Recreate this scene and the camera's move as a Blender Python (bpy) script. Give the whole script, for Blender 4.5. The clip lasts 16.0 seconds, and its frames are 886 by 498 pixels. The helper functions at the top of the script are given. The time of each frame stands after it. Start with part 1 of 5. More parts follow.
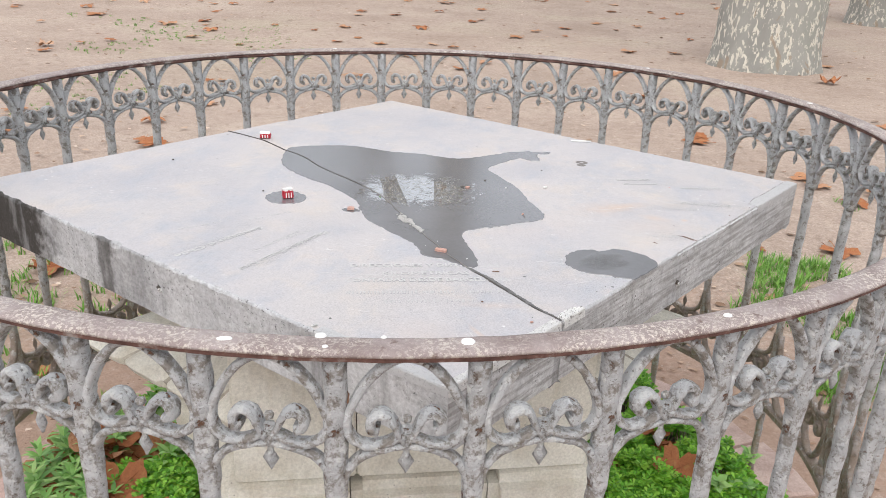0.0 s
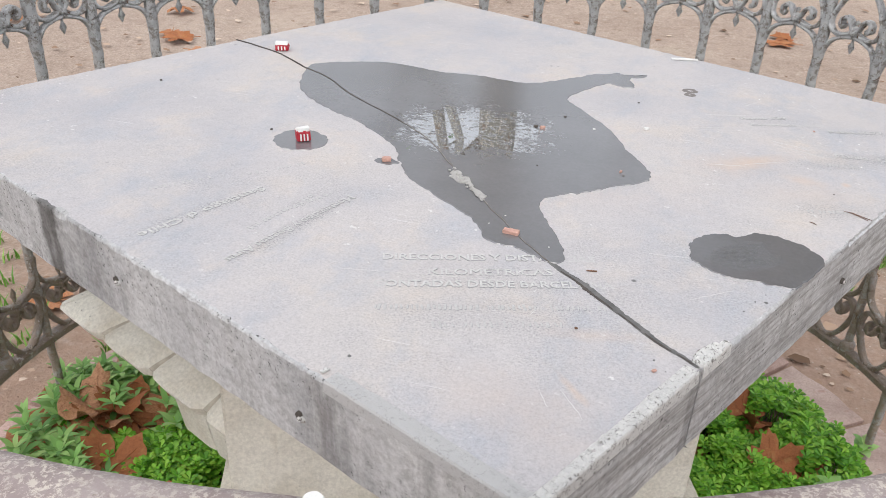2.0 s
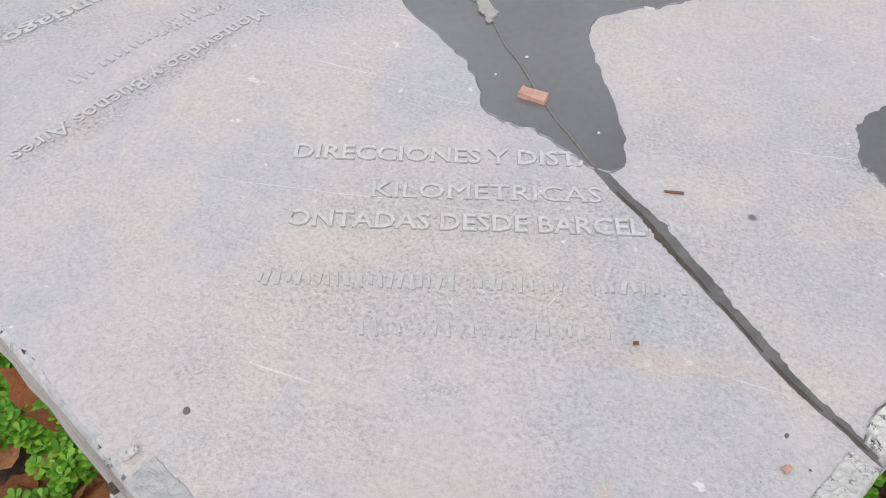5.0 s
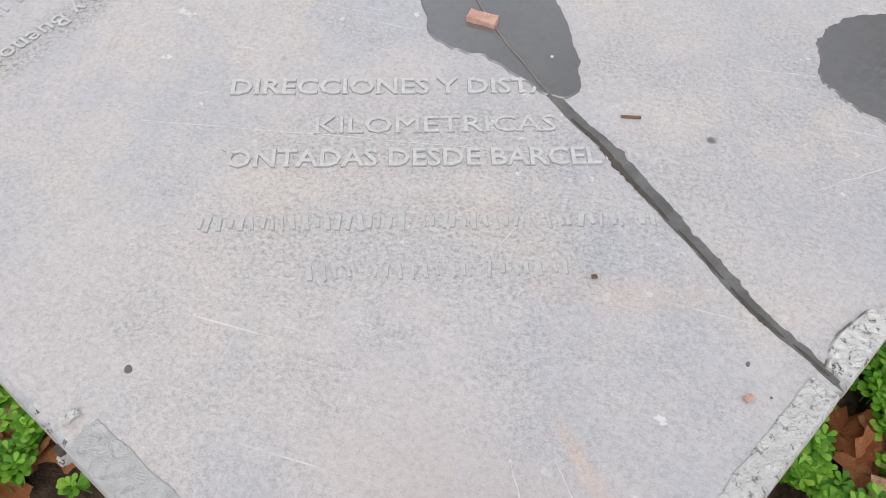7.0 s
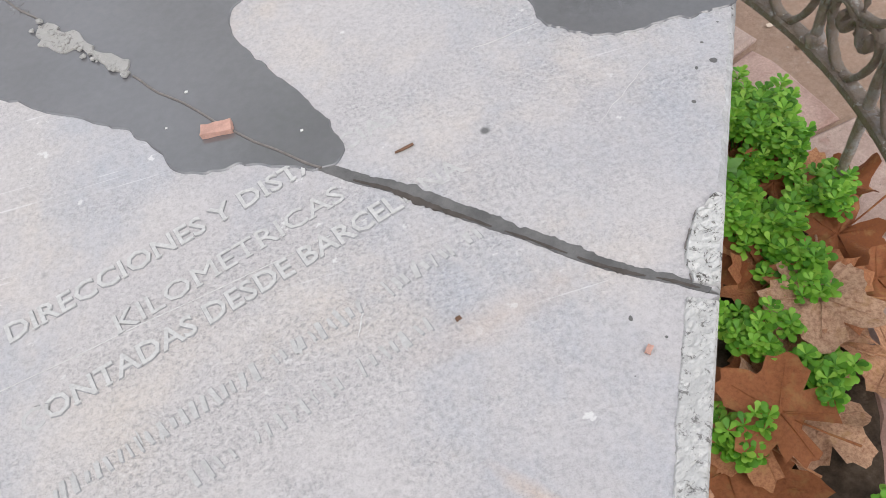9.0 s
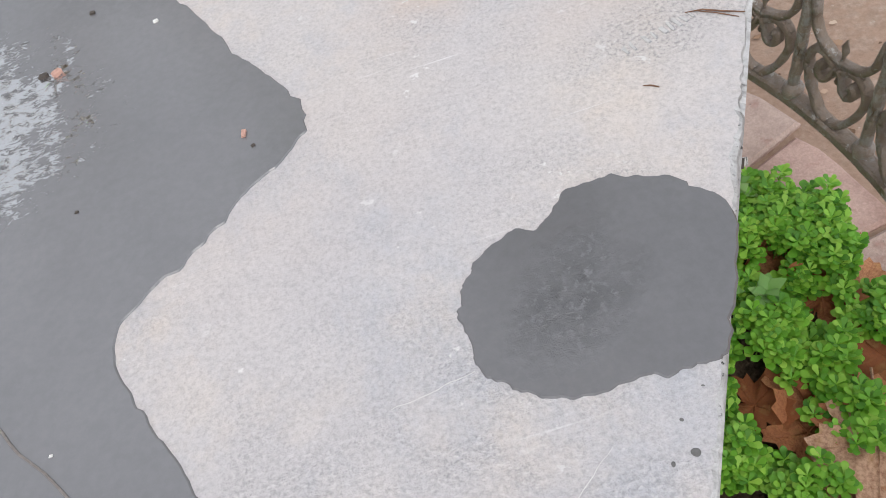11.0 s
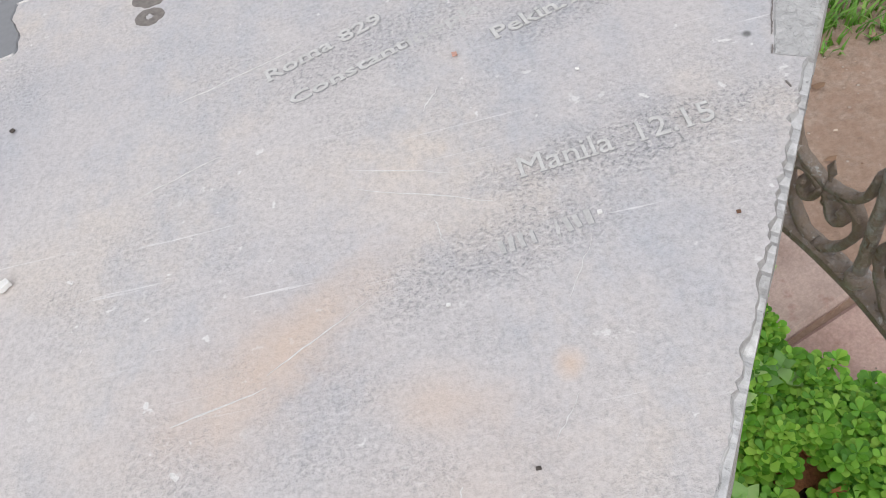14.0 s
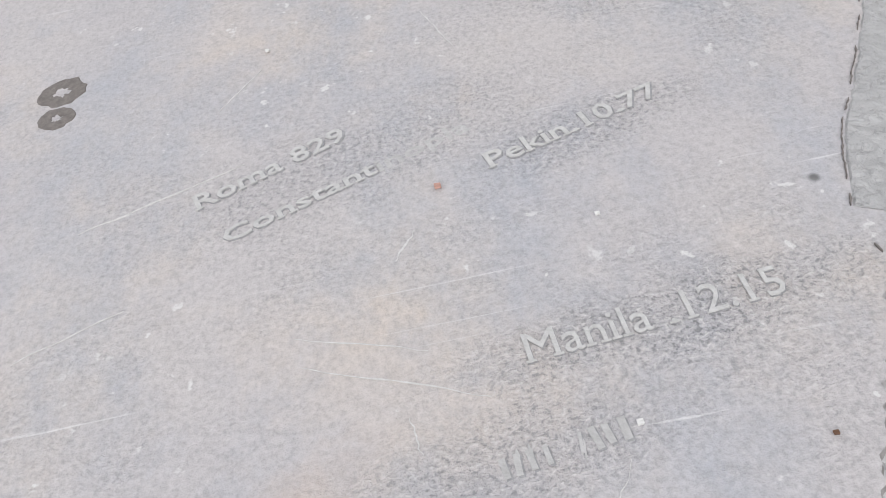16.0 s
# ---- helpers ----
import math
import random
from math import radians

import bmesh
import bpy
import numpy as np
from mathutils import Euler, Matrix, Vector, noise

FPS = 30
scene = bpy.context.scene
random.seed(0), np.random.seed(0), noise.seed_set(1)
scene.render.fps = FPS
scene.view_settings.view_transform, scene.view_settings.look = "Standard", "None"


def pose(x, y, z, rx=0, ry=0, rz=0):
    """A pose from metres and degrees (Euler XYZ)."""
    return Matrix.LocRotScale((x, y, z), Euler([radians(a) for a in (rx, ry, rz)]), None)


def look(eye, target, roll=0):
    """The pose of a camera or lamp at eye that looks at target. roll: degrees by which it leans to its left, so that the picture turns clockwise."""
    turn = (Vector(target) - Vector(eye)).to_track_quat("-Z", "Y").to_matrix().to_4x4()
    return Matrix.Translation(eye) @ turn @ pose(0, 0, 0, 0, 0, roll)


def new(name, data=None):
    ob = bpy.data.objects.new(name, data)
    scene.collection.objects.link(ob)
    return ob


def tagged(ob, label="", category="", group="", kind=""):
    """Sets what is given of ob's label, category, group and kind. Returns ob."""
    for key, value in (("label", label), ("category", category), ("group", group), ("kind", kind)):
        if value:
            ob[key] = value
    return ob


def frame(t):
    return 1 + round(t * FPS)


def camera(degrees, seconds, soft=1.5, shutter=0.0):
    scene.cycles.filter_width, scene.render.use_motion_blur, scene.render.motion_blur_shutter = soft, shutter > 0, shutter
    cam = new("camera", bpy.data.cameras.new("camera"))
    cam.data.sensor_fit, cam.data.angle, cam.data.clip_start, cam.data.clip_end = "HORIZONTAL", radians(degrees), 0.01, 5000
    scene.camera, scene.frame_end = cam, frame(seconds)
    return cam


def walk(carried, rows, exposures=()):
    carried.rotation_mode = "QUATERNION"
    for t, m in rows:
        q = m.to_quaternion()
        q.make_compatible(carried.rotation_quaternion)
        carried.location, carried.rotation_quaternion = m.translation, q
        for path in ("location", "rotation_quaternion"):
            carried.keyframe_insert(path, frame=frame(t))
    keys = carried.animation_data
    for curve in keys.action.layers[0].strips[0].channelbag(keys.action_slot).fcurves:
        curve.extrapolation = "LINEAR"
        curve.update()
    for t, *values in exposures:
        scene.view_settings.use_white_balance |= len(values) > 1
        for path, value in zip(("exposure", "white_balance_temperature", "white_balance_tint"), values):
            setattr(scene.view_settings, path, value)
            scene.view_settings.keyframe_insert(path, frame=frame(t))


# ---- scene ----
cam = camera(56.4, 16.0, soft=0.7)
PATH = [
    (0, (0.251, -0.099, 1.491), (-0.133, 1.711, 0.733), 2.2),
    (0.5, (0.2, 0.007, 1.474), (-0.192, 1.811, 0.705), 2.4),
    (1, (0.14, 0.103, 1.472), (-0.227, 1.883, 0.637), 2.3),
    (1.5, (0.118, 0.187, 1.453), (-0.254, 1.927, 0.541), 2.1),
    (2, (0.124, 0.308, 1.428), (-0.323, 1.986, 0.436), 2.3),
    (2.5, (0.132, 0.408, 1.407), (-0.371, 2.018, 0.333), 2.8),
    (3, (0.103, 0.493, 1.392), (-0.399, 2.043, 0.232), 2.7),
    (3.5, (0.048, 0.582, 1.363), (-0.378, 2.054, 0.078), 1.9),
    (4, (0.045, 0.65, 1.343), (-0.342, 2.022, -0.06), 1.4),
    (4.2, (0.049, 0.678, 1.334), (-0.337, 2.014, -0.103), 1.3),
    (6.3, (0.065, 0.762, 1.297), (-0.378, 1.869, -0.309), 0.7),
    (6.5, (0.063, 0.763, 1.297), (-0.346, 1.857, -0.326), 1.7),
    (7, (0.064, 0.759, 1.297), (-0.227, 1.888, -0.328), 2.1),
    (7.5, (0.059, 0.754, 1.296), (-0.083, 1.932, -0.314), -1.4),
    (8, (0.062, 0.766, 1.304), (0.015, 1.913, -0.333), -8.7),
    (8.2, (0.064, 0.778, 1.3), (0.052, 1.914, -0.346), -10.2),
    (10.3, (0.073, 0.889, 1.32), (0.189, 2.054, -0.301), -15.1),
    (10.5, (0.112, 0.923, 1.319), (0.171, 2.101, -0.296), -16.8),
    (11, (0.198, 0.999, 1.318), (0.155, 2.188, -0.289), -19.9),
    (11.5, (0.237, 1.04, 1.337), (0.199, 2.252, -0.254), -20.4),
    (12, (0.274, 1.074, 1.331), (0.221, 2.282, -0.262), -20.8),
    (12.5, (0.355, 1.171, 1.305), (0.214, 2.321, -0.324), -21.1),
    (13, (0.404, 1.253, 1.301), (0.187, 2.368, -0.346), -22.9),
    (13.5, (0.403, 1.301, 1.29), (0.164, 2.421, -0.349), -23.5),
    (14, (0.39, 1.32, 1.268), (0.173, 2.493, -0.337), -21.4),
    (14.5, (0.369, 1.342, 1.258), (0.188, 2.571, -0.309), -18.4),
    (15, (0.358, 1.37, 1.241), (0.192, 2.628, -0.305), -17.4),
    (15.5, (0.368, 1.397, 1.226), (0.244, 2.694, -0.292), -15.7),
    (16, (0.38, 1.421, 1.21), (0.307, 2.733, -0.297), -14.3),
]
walk(cam, [(t, look(eye, target, roll)) for t, eye, target, roll in PATH],
     exposures=[(0.0, 0.67), (2.0, 0.54), (3.5, 0.43), (6.5, 0.36), (8.0, 0.41), (10.5, 0.45), (13.0, 0.42), (16.0, 0.27)])

# ---- world, sun ----
world = bpy.data.worlds.new("overcast_sky")
scene.world = world
world.use_nodes = True
wn, wl = world.node_tree.nodes, world.node_tree.links
sky = wn.new("ShaderNodeTexSky")
sky.sky_type, sky.sun_disc = "NISHITA", False
sky.sun_elevation, sky.sun_rotation = radians(50), radians(200)
sky.air_density, sky.dust_density = 1.0, 4.0
grey_sky = wn.new("ShaderNodeHueSaturation")
grey_sky.inputs["Saturation"].default_value = 0.34
wl.new(sky.outputs[0], grey_sky.inputs["Color"])
cloud = wn.new("ShaderNodeMix")
cloud.data_type = "RGBA"
cloud.inputs[0].default_value = 0.65
cloud.inputs[7].default_value = (4.9, 5.1, 5.45, 1)      # an even cloud layer over the whole dome
wl.new(grey_sky.outputs[0], cloud.inputs[6])
wl.new(cloud.outputs[2], wn["Background"].inputs[0])
wn["Background"].inputs[1].default_value = 0.15
sun = new("sun", bpy.data.lights.new("sun", "SUN"))
sun.data.energy, sun.data.angle, sun.data.color = 0.85, radians(50), (1.0, 0.96, 0.91)
sun.matrix_world = look((1.5, -4.0, 5.5), (0, 0, 0))


# ---- materials ----
class Mat:
    """A small builder for node materials."""

    def __init__(self, name, rough=0.8, metal=0.0, spec=0.5):
        self.m = bpy.data.materials.new(name)
        self.m.use_nodes = True
        self.n, self.l = self.m.node_tree.nodes, self.m.node_tree.links
        self.b = self.n["Principled BSDF"]
        self.b.inputs["Roughness"].default_value = rough
        self.b.inputs["Metallic"].default_value = metal
        self.b.inputs["Specular IOR Level"].default_value = spec
        self.tc = self.n.new("ShaderNodeTexCoord")

    def link(self, a, b):
        if hasattr(a, "is_output"):
            self.l.new(a, b)
        else:
            b.default_value = a

    def noise(self, scale, detail=6.0, rough=0.6, stretch=None, dist=0.0):
        t = self.n.new("ShaderNodeTexNoise")
        t.inputs["Scale"].default_value, t.inputs["Detail"].default_value = scale, detail
        t.inputs["Roughness"].default_value, t.inputs["Distortion"].default_value = rough, dist
        self.coords(t, stretch)
        return t.outputs["Fac"]

    def cells(self, scale, feature="F1", out="Distance", stretch=None):
        t = self.n.new("ShaderNodeTexVoronoi")
        t.feature = feature
        t.inputs["Scale"].default_value = scale
        self.coords(t, stretch)
        return t.outputs[out]

    def coords(self, t, stretch):
        if stretch:
            mp = self.n.new("ShaderNodeMapping")
            mp.inputs["Scale"].default_value = stretch[:3]
            if len(stretch) > 3:
                mp.inputs["Rotation"].default_value = (0, 0, radians(stretch[3]))
            self.l.new(self.tc.outputs["Object"], mp.inputs[0])
            self.l.new(mp.outputs[0], t.inputs["Vector"])
        else:
            self.l.new(self.tc.outputs["Object"], t.inputs["Vector"])

    def ramp(self, fac, *stops):
        r = self.n.new("ShaderNodeValToRGB")
        while len(r.color_ramp.elements) < len(stops):
            r.color_ramp.elements.new(0.5)
        for e, (p, c) in zip(r.color_ramp.elements, stops):
            e.position = p
            e.color = (*c, 1) if hasattr(c, "__len__") else (c, c, c, 1)
        self.l.new(fac, r.inputs[0])
        return r.outputs[0]

    def mix(self, fac, a, b, kind="MIX"):
        x = self.n.new("ShaderNodeMix")
        x.data_type, x.blend_type = "RGBA", kind
        self.link(fac, x.inputs[0])
        self.link(a if hasattr(a, "is_output") else (*a, 1), x.inputs[6])
        self.link(b if hasattr(b, "is_output") else (*b, 1), x.inputs[7])
        return x.outputs[2]

    def math(self, op, a, b=0.0):
        x = self.n.new("ShaderNodeMath")
        x.operation = op
        self.link(a, x.inputs[0])
        self.link(b, x.inputs[1])
        return x.outputs[0]

    def near(self, x, y, r0, r1, sx=1.0, sy=1.0, turn=0.0):
        """1 inside an oval patch of the object's own plan, 0 outside it, with a noisy rim."""
        mp = self.n.new("ShaderNodeMapping")
        mp.vector_type = "TEXTURE"
        mp.inputs["Location"].default_value = (x, y, 0)
        mp.inputs["Rotation"].default_value = (0, 0, radians(turn))
        mp.inputs["Scale"].default_value = (sx, sy, 1e5)
        self.l.new(self.tc.outputs["Object"], mp.inputs[0])
        d = self.n.new("ShaderNodeVectorMath")
        d.operation = "LENGTH"
        self.l.new(mp.outputs[0], d.inputs[0])
        w = self.math("ADD", d.outputs["Value"], self.math("MULTIPLY", self.math("SUBTRACT", self.noise(35, 5), 0.5), r1 * 1.1))
        k = self.n.new("ShaderNodeMapRange")
        k.inputs[1].default_value, k.inputs[2].default_value = r0, r1
        k.inputs[3].default_value, k.inputs[4].default_value = 1.0, 0.0
        self.l.new(w, k.inputs[0])
        return k.outputs[0]

    def bump(self, height, strength=0.3, dist=0.01, after=None):
        b = self.n.new("ShaderNodeBump")
        b.inputs["Strength"].default_value, b.inputs["Distance"].default_value = strength, dist
        self.l.new(height, b.inputs["Height"])
        if after is not None:
            self.l.new(after, b.inputs["Normal"])
        self.l.new(b.outputs[0], self.b.inputs["Normal"])
        return b.outputs[0]

    def colour(self, c):
        self.link(c if hasattr(c, "is_output") else (*c, 1), self.b.inputs["Base Color"])
        return self

    def rand(self):
        return self.n.new("ShaderNodeObjectInfo").outputs["Random"]

    def island(self):
        return self.n.new("ShaderNodeNewGeometry").outputs["Random Per Island"]


def slab_stone():
    m = Mat("grey_slab_stone", 0.72, spec=0.35)
    c = m.ramp(m.noise(3.2, 8, 0.62), (0.3, (0.445, 0.430, 0.450)), (0.5, (0.510, 0.482, 0.485)), (0.72, (0.548, 0.508, 0.488)))
    c = m.mix(m.ramp(m.noise(6.5, 6, 0.65), (0.52, 0.0), (0.72, 0.7)), c, (0.60, 0.52, 0.455))
    c = m.mix(m.ramp(m.noise(9, 7, 0.7, (1.3, 0.8, 1)), (0.48, 0.0), (0.70, 0.75)), c, (0.395, 0.41, 0.455))
    c = m.mix(0.9, c, m.ramp(m.noise(430, 3, 0.75), (0.32, 0.80), (0.5, 1.0), (0.68, 1.12)), "MULTIPLY")
    c = m.mix(0.6, c, m.ramp(m.noise(120, 5, 0.8), (0.32, 0.92), (0.5, 1.0), (0.68, 1.05)), "MULTIPLY")
    for x, y, sx, sy, turn, k in ((0.275, 1.522, 0.085, 0.024, 36, 0.48), (0.24, 1.50, 0.10, 0.05, 30, 0.3), (0.34, 1.43, 0.09, 0.05, 20, 0.2), (0.05, 0.87, 0.12, 0.06, -20, 0.2), (0.393, 1.479, 0.009, 0.009, 0, 0.6), (0.335, 1.475, 0.04, 0.02, -10, 0.35), (0.10, 1.00, 0.06, 0.014, 10, 0.3), (0.09, 0.91, 0.03, 0.006, -50, 0.5), (0.06, 1.35, 0.2, 0.1, 20, 0.12)):
        c = m.mix(m.math("MULTIPLY", m.near(x, y, 0.1, 1.0, sx, sy, turn), k), c, (0.62, 0.46, 0.35))
    # the face has weathered off in bands along the carved lines and in loose patches
    eroded = m.math("MULTIPLY", m.ramp(m.noise(6.0, 5, 0.65, (1, 1.5, 1, 25)), (0.44, 0.07), (0.62, 0.60)), m.ramp(m.noise(30, 4, 0.6), (0.36, 0.25), (0.58, 1.0)))
    for x, y, sx, sy, turn, k in ((0.445, 1.590, 0.105, 0.022, 5, 1.0), (0.37, 1.545, 0.09, 0.03, 12, 0.8), (0.335, 1.715, 0.13, 0.035, 16, 0.7), (0.44, 1.70, 0.07, 0.022, 16, 0.8), (-0.02, 1.065, 0.16, 0.05, 18, 0.55), (-0.01, 1.0, 0.17, 0.055, 18, 0.6), (-0.402, 1.11, 0.11, 0.016, 62, 0.9), (-0.280, 1.09, 0.13, 0.016, 72, 0.9), (0.36, 1.385, 0.08, 0.04, 15, 0.7)):
        eroded = m.math("MAXIMUM", eroded, m.math("MULTIPLY", m.near(x, y, 0.45, 1.15, sx, sy, turn), k))
    pit = m.noise(400, 3, 0.65)
    c = m.mix(m.math("MULTIPLY", eroded, 0.16), c, (0.41, 0.41, 0.43))
    # Dark pits, light grains: the fine relief's shade and light painted into the colour.
    c = m.mix(m.math("MULTIPLY", m.ramp(pit, (0.38, 0.80), (0.46, 0.0)), eroded), c, (0.25, 0.25, 0.255))
    c = m.mix(m.math("MULTIPLY", m.ramp(pit, (0.55, 0.0), (0.62, 0.65)), eroded), c, (0.67, 0.65, 0.64))
    chips = m.math("MULTIPLY", m.ramp(m.noise(95, 3, 0.6), (0.66, 0.0), (0.70, 1.0)), m.ramp(m.noise(11, 3), (0.48, 0.0), (0.60, 0.8)))
    c = m.mix(chips, c, (0.70, 0.69, 0.68))
    for turn, scale, k in ((20, 26, (0.5, 14)), (-38, 22, (0.4, 18)), (72, 18, (0.35, 20))):
        s = m.math("MULTIPLY", m.ramp(m.noise(scale, 2, 0.5, (*k, 1, turn)), (0.70, 0.0), (0.77, 1.0)), m.ramp(m.noise(5 + turn * 0.02, 3), (0.5, 0.0), (0.62, 0.7)))
        c = m.mix(s, c, (0.72, 0.71, 0.71))
    holes = m.math("MULTIPLY", m.ramp(m.cells(38), (0.07, 1.0), (0.13, 0.0)), m.ramp(m.noise(9, 3), (0.64, 0.0), (0.70, 0.9)))
    c = m.mix(holes, c, (0.13, 0.13, 0.13))
    m.colour(c)
    m.l.new(m.ramp(m.noise(60, 4), (0.3, 0.58), (0.7, 0.82)), m.b.inputs["Roughness"])
    m.bump(m.math("MULTIPLY", pit, eroded), 0.8, 0.003, m.bump(m.noise(520, 3, 0.8), 0.45, 0.0010, m.bump(m.noise(22, 6), 0.25, 0.004)))
    return m.m


def slab_side():
    m = Mat("weathered_slab_edge", 0.8, spec=0.3)
    c = m.ramp(m.noise(8, 8, 0.65, (1, 1, 0.5)), (0.3, (0.40, 0.402, 0.415)), (0.52, (0.54, 0.54, 0.55)), (0.72, (0.64, 0.638, 0.635)))
    c = m.mix(m.ramp(m.noise(30, 3, 0.5, (1, 1, 0.12)), (0.5, 0.0), (0.7, 0.55)), c, (0.60, 0.60, 0.60))
    c = m.mix(m.ramp(m.noise(14, 5, 0.6, (1, 1, 0.2)), (0.58, 0.0), (0.70, 0.6)), c, (0.15, 0.14, 0.135))
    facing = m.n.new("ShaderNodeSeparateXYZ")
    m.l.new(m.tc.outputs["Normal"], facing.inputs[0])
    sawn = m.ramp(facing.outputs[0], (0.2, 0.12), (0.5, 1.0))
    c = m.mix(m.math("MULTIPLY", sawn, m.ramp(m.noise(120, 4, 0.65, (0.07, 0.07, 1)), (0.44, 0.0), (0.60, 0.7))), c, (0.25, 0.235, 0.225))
    c = m.mix(m.ramp(m.noise(45, 5, 0.7), (0.50, 0.0), (0.64, 0.5)), c, (0.30, 0.29, 0.285))
    for x, y, s, k in ((-0.93, 1.215, 0.19, 0.97), (-0.592, 1.061, 0.022, 0.75), (-0.53, 1.035, 0.06, 0.3), (0.2005, 0.970, 0.010, 0.3)):
        run = m.math("MULTIPLY", m.near(x, y, 0.7, 1.15, s, s), m.ramp(m.noise(20, 4, 0.6, (1, 1, 0.3)), (0.30, 0.4), (0.50, 1.0)))
        c = m.mix(m.math("MULTIPLY", run, k), c, (0.045, 0.04, 0.036))
    pits = m.math("MULTIPLY", m.ramp(m.noise(190, 4, 0.75), (0.60, 0.0), (0.65, 1.0)), m.ramp(m.noise(7, 3), (0.46, 0.0), (0.58, 1.0)))
    c = m.mix(pits, c, (0.05, 0.05, 0.05))
    m.colour(m.mix(0.8, c, m.ramp(m.noise(160, 4, 0.7), (0.35, 0.75), (0.65, 1.15)), "MULTIPLY"))
    m.bump(m.math("SUBTRACT", m.noise(150, 5, 0.7), m.math("MULTIPLY", pits, 0.8)), 0.6, 0.003, m.bump(m.noise(18, 6), 0.4, 0.01))
    return m.m


def limestone(name, base, dark):
    m = Mat(name, 0.82, spec=0.3)
    r = m.rand()
    c = m.ramp(m.noise(9, 8, 0.65), (0.32, dark), (0.55, base), (0.75, tuple(min(1, v * 1.12) for v in base)))
    c = m.mix(m.math("MULTIPLY", r, 0.35), c, (0.47, 0.45, 0.40))
    c = m.mix(m.ramp(m.noise(26, 5, 0.6, (1, 1, 0.25)), (0.58, 0.0), (0.7, 0.6)), c, dark)
    specks = m.math("MULTIPLY", m.ramp(m.cells(70), (0.06, 1.0), (0.14, 0.0)), m.ramp(m.noise(6, 2), (0.5, 0.0), (0.6, 0.8)))
    c = m.mix(specks, c, (0.14, 0.13, 0.12))
    m.colour(m.mix(0.7, c, m.ramp(m.noise(190, 3, 0.7), (0.35, 0.8), (0.65, 1.12)), "MULTIPLY"))
    m.bump(m.noise(120, 5, 0.7), 0.5, 0.003, m.bump(m.noise(14, 5), 0.3, 0.008))
    return m.m


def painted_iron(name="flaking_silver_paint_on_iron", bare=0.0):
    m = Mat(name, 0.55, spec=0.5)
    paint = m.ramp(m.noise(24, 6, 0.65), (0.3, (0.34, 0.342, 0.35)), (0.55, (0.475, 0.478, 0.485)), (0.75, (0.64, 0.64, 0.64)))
    dirt_or_shade = m.ramp(m.noise(60, 6, 0.75), (0.495, 0.0), (0.59, 0.85))
    c = m.mix(dirt_or_shade, paint, (0.19, 0.165, 0.14))
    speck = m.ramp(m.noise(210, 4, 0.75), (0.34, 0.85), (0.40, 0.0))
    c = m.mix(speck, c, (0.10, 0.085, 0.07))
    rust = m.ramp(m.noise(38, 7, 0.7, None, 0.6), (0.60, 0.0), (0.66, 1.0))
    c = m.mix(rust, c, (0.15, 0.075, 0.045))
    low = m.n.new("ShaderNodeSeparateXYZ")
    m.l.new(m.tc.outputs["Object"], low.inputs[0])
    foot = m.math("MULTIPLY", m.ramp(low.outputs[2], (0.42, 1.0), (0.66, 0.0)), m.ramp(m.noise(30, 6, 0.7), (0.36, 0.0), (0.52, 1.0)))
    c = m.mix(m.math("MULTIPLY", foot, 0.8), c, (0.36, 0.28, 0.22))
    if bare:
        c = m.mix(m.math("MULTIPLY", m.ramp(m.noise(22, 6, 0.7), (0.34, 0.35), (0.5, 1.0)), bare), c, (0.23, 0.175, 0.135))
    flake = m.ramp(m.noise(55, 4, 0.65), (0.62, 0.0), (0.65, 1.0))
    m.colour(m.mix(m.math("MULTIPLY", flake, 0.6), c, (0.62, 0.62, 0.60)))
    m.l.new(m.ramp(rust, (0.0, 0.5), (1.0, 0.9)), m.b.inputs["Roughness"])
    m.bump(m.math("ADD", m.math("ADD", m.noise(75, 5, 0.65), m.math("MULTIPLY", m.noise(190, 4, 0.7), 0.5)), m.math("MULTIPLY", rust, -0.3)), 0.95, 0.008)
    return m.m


def rail_top():
    m = Mat("worn_mauve_rail_paint", 0.6, spec=0.4)
    c = m.ramp(m.noise(14, 7, 0.65), (0.3, (0.19, 0.14, 0.13)), (0.55, (0.30, 0.245, 0.235)), (0.75, (0.38, 0.33, 0.32)))
    worn = m.math("MULTIPLY", m.ramp(m.noise(230, 5, 0.8, None, 0.3), (0.50, 0.0), (0.56, 1.0)), m.ramp(m.noise(9, 5, 0.7), (0.36, 0.15), (0.58, 1.0)))
    c = m.mix(m.math("MULTIPLY", worn, 0.85), c, (0.62, 0.56, 0.49))
    m.colour(m.mix(m.ramp(m.noise(40, 5, 0.7), (0.62, 0.0), (0.7, 0.8)), c, (0.12, 0.07, 0.055)))
    m.bump(m.noise(140, 5, 0.7), 0.5, 0.002)
    return m.m


def rust_edge():
    m = Mat("rusty_rail_edge", 0.75, spec=0.3)
    c = m.ramp(m.noise(30, 6, 0.7), (0.35, (0.07, 0.035, 0.03)), (0.55, (0.16, 0.085, 0.07)), (0.68, (0.33, 0.29, 0.27)))
    m.colour(c)
    m.bump(m.noise(70, 5, 0.7), 0.7, 0.005)
    return m.m


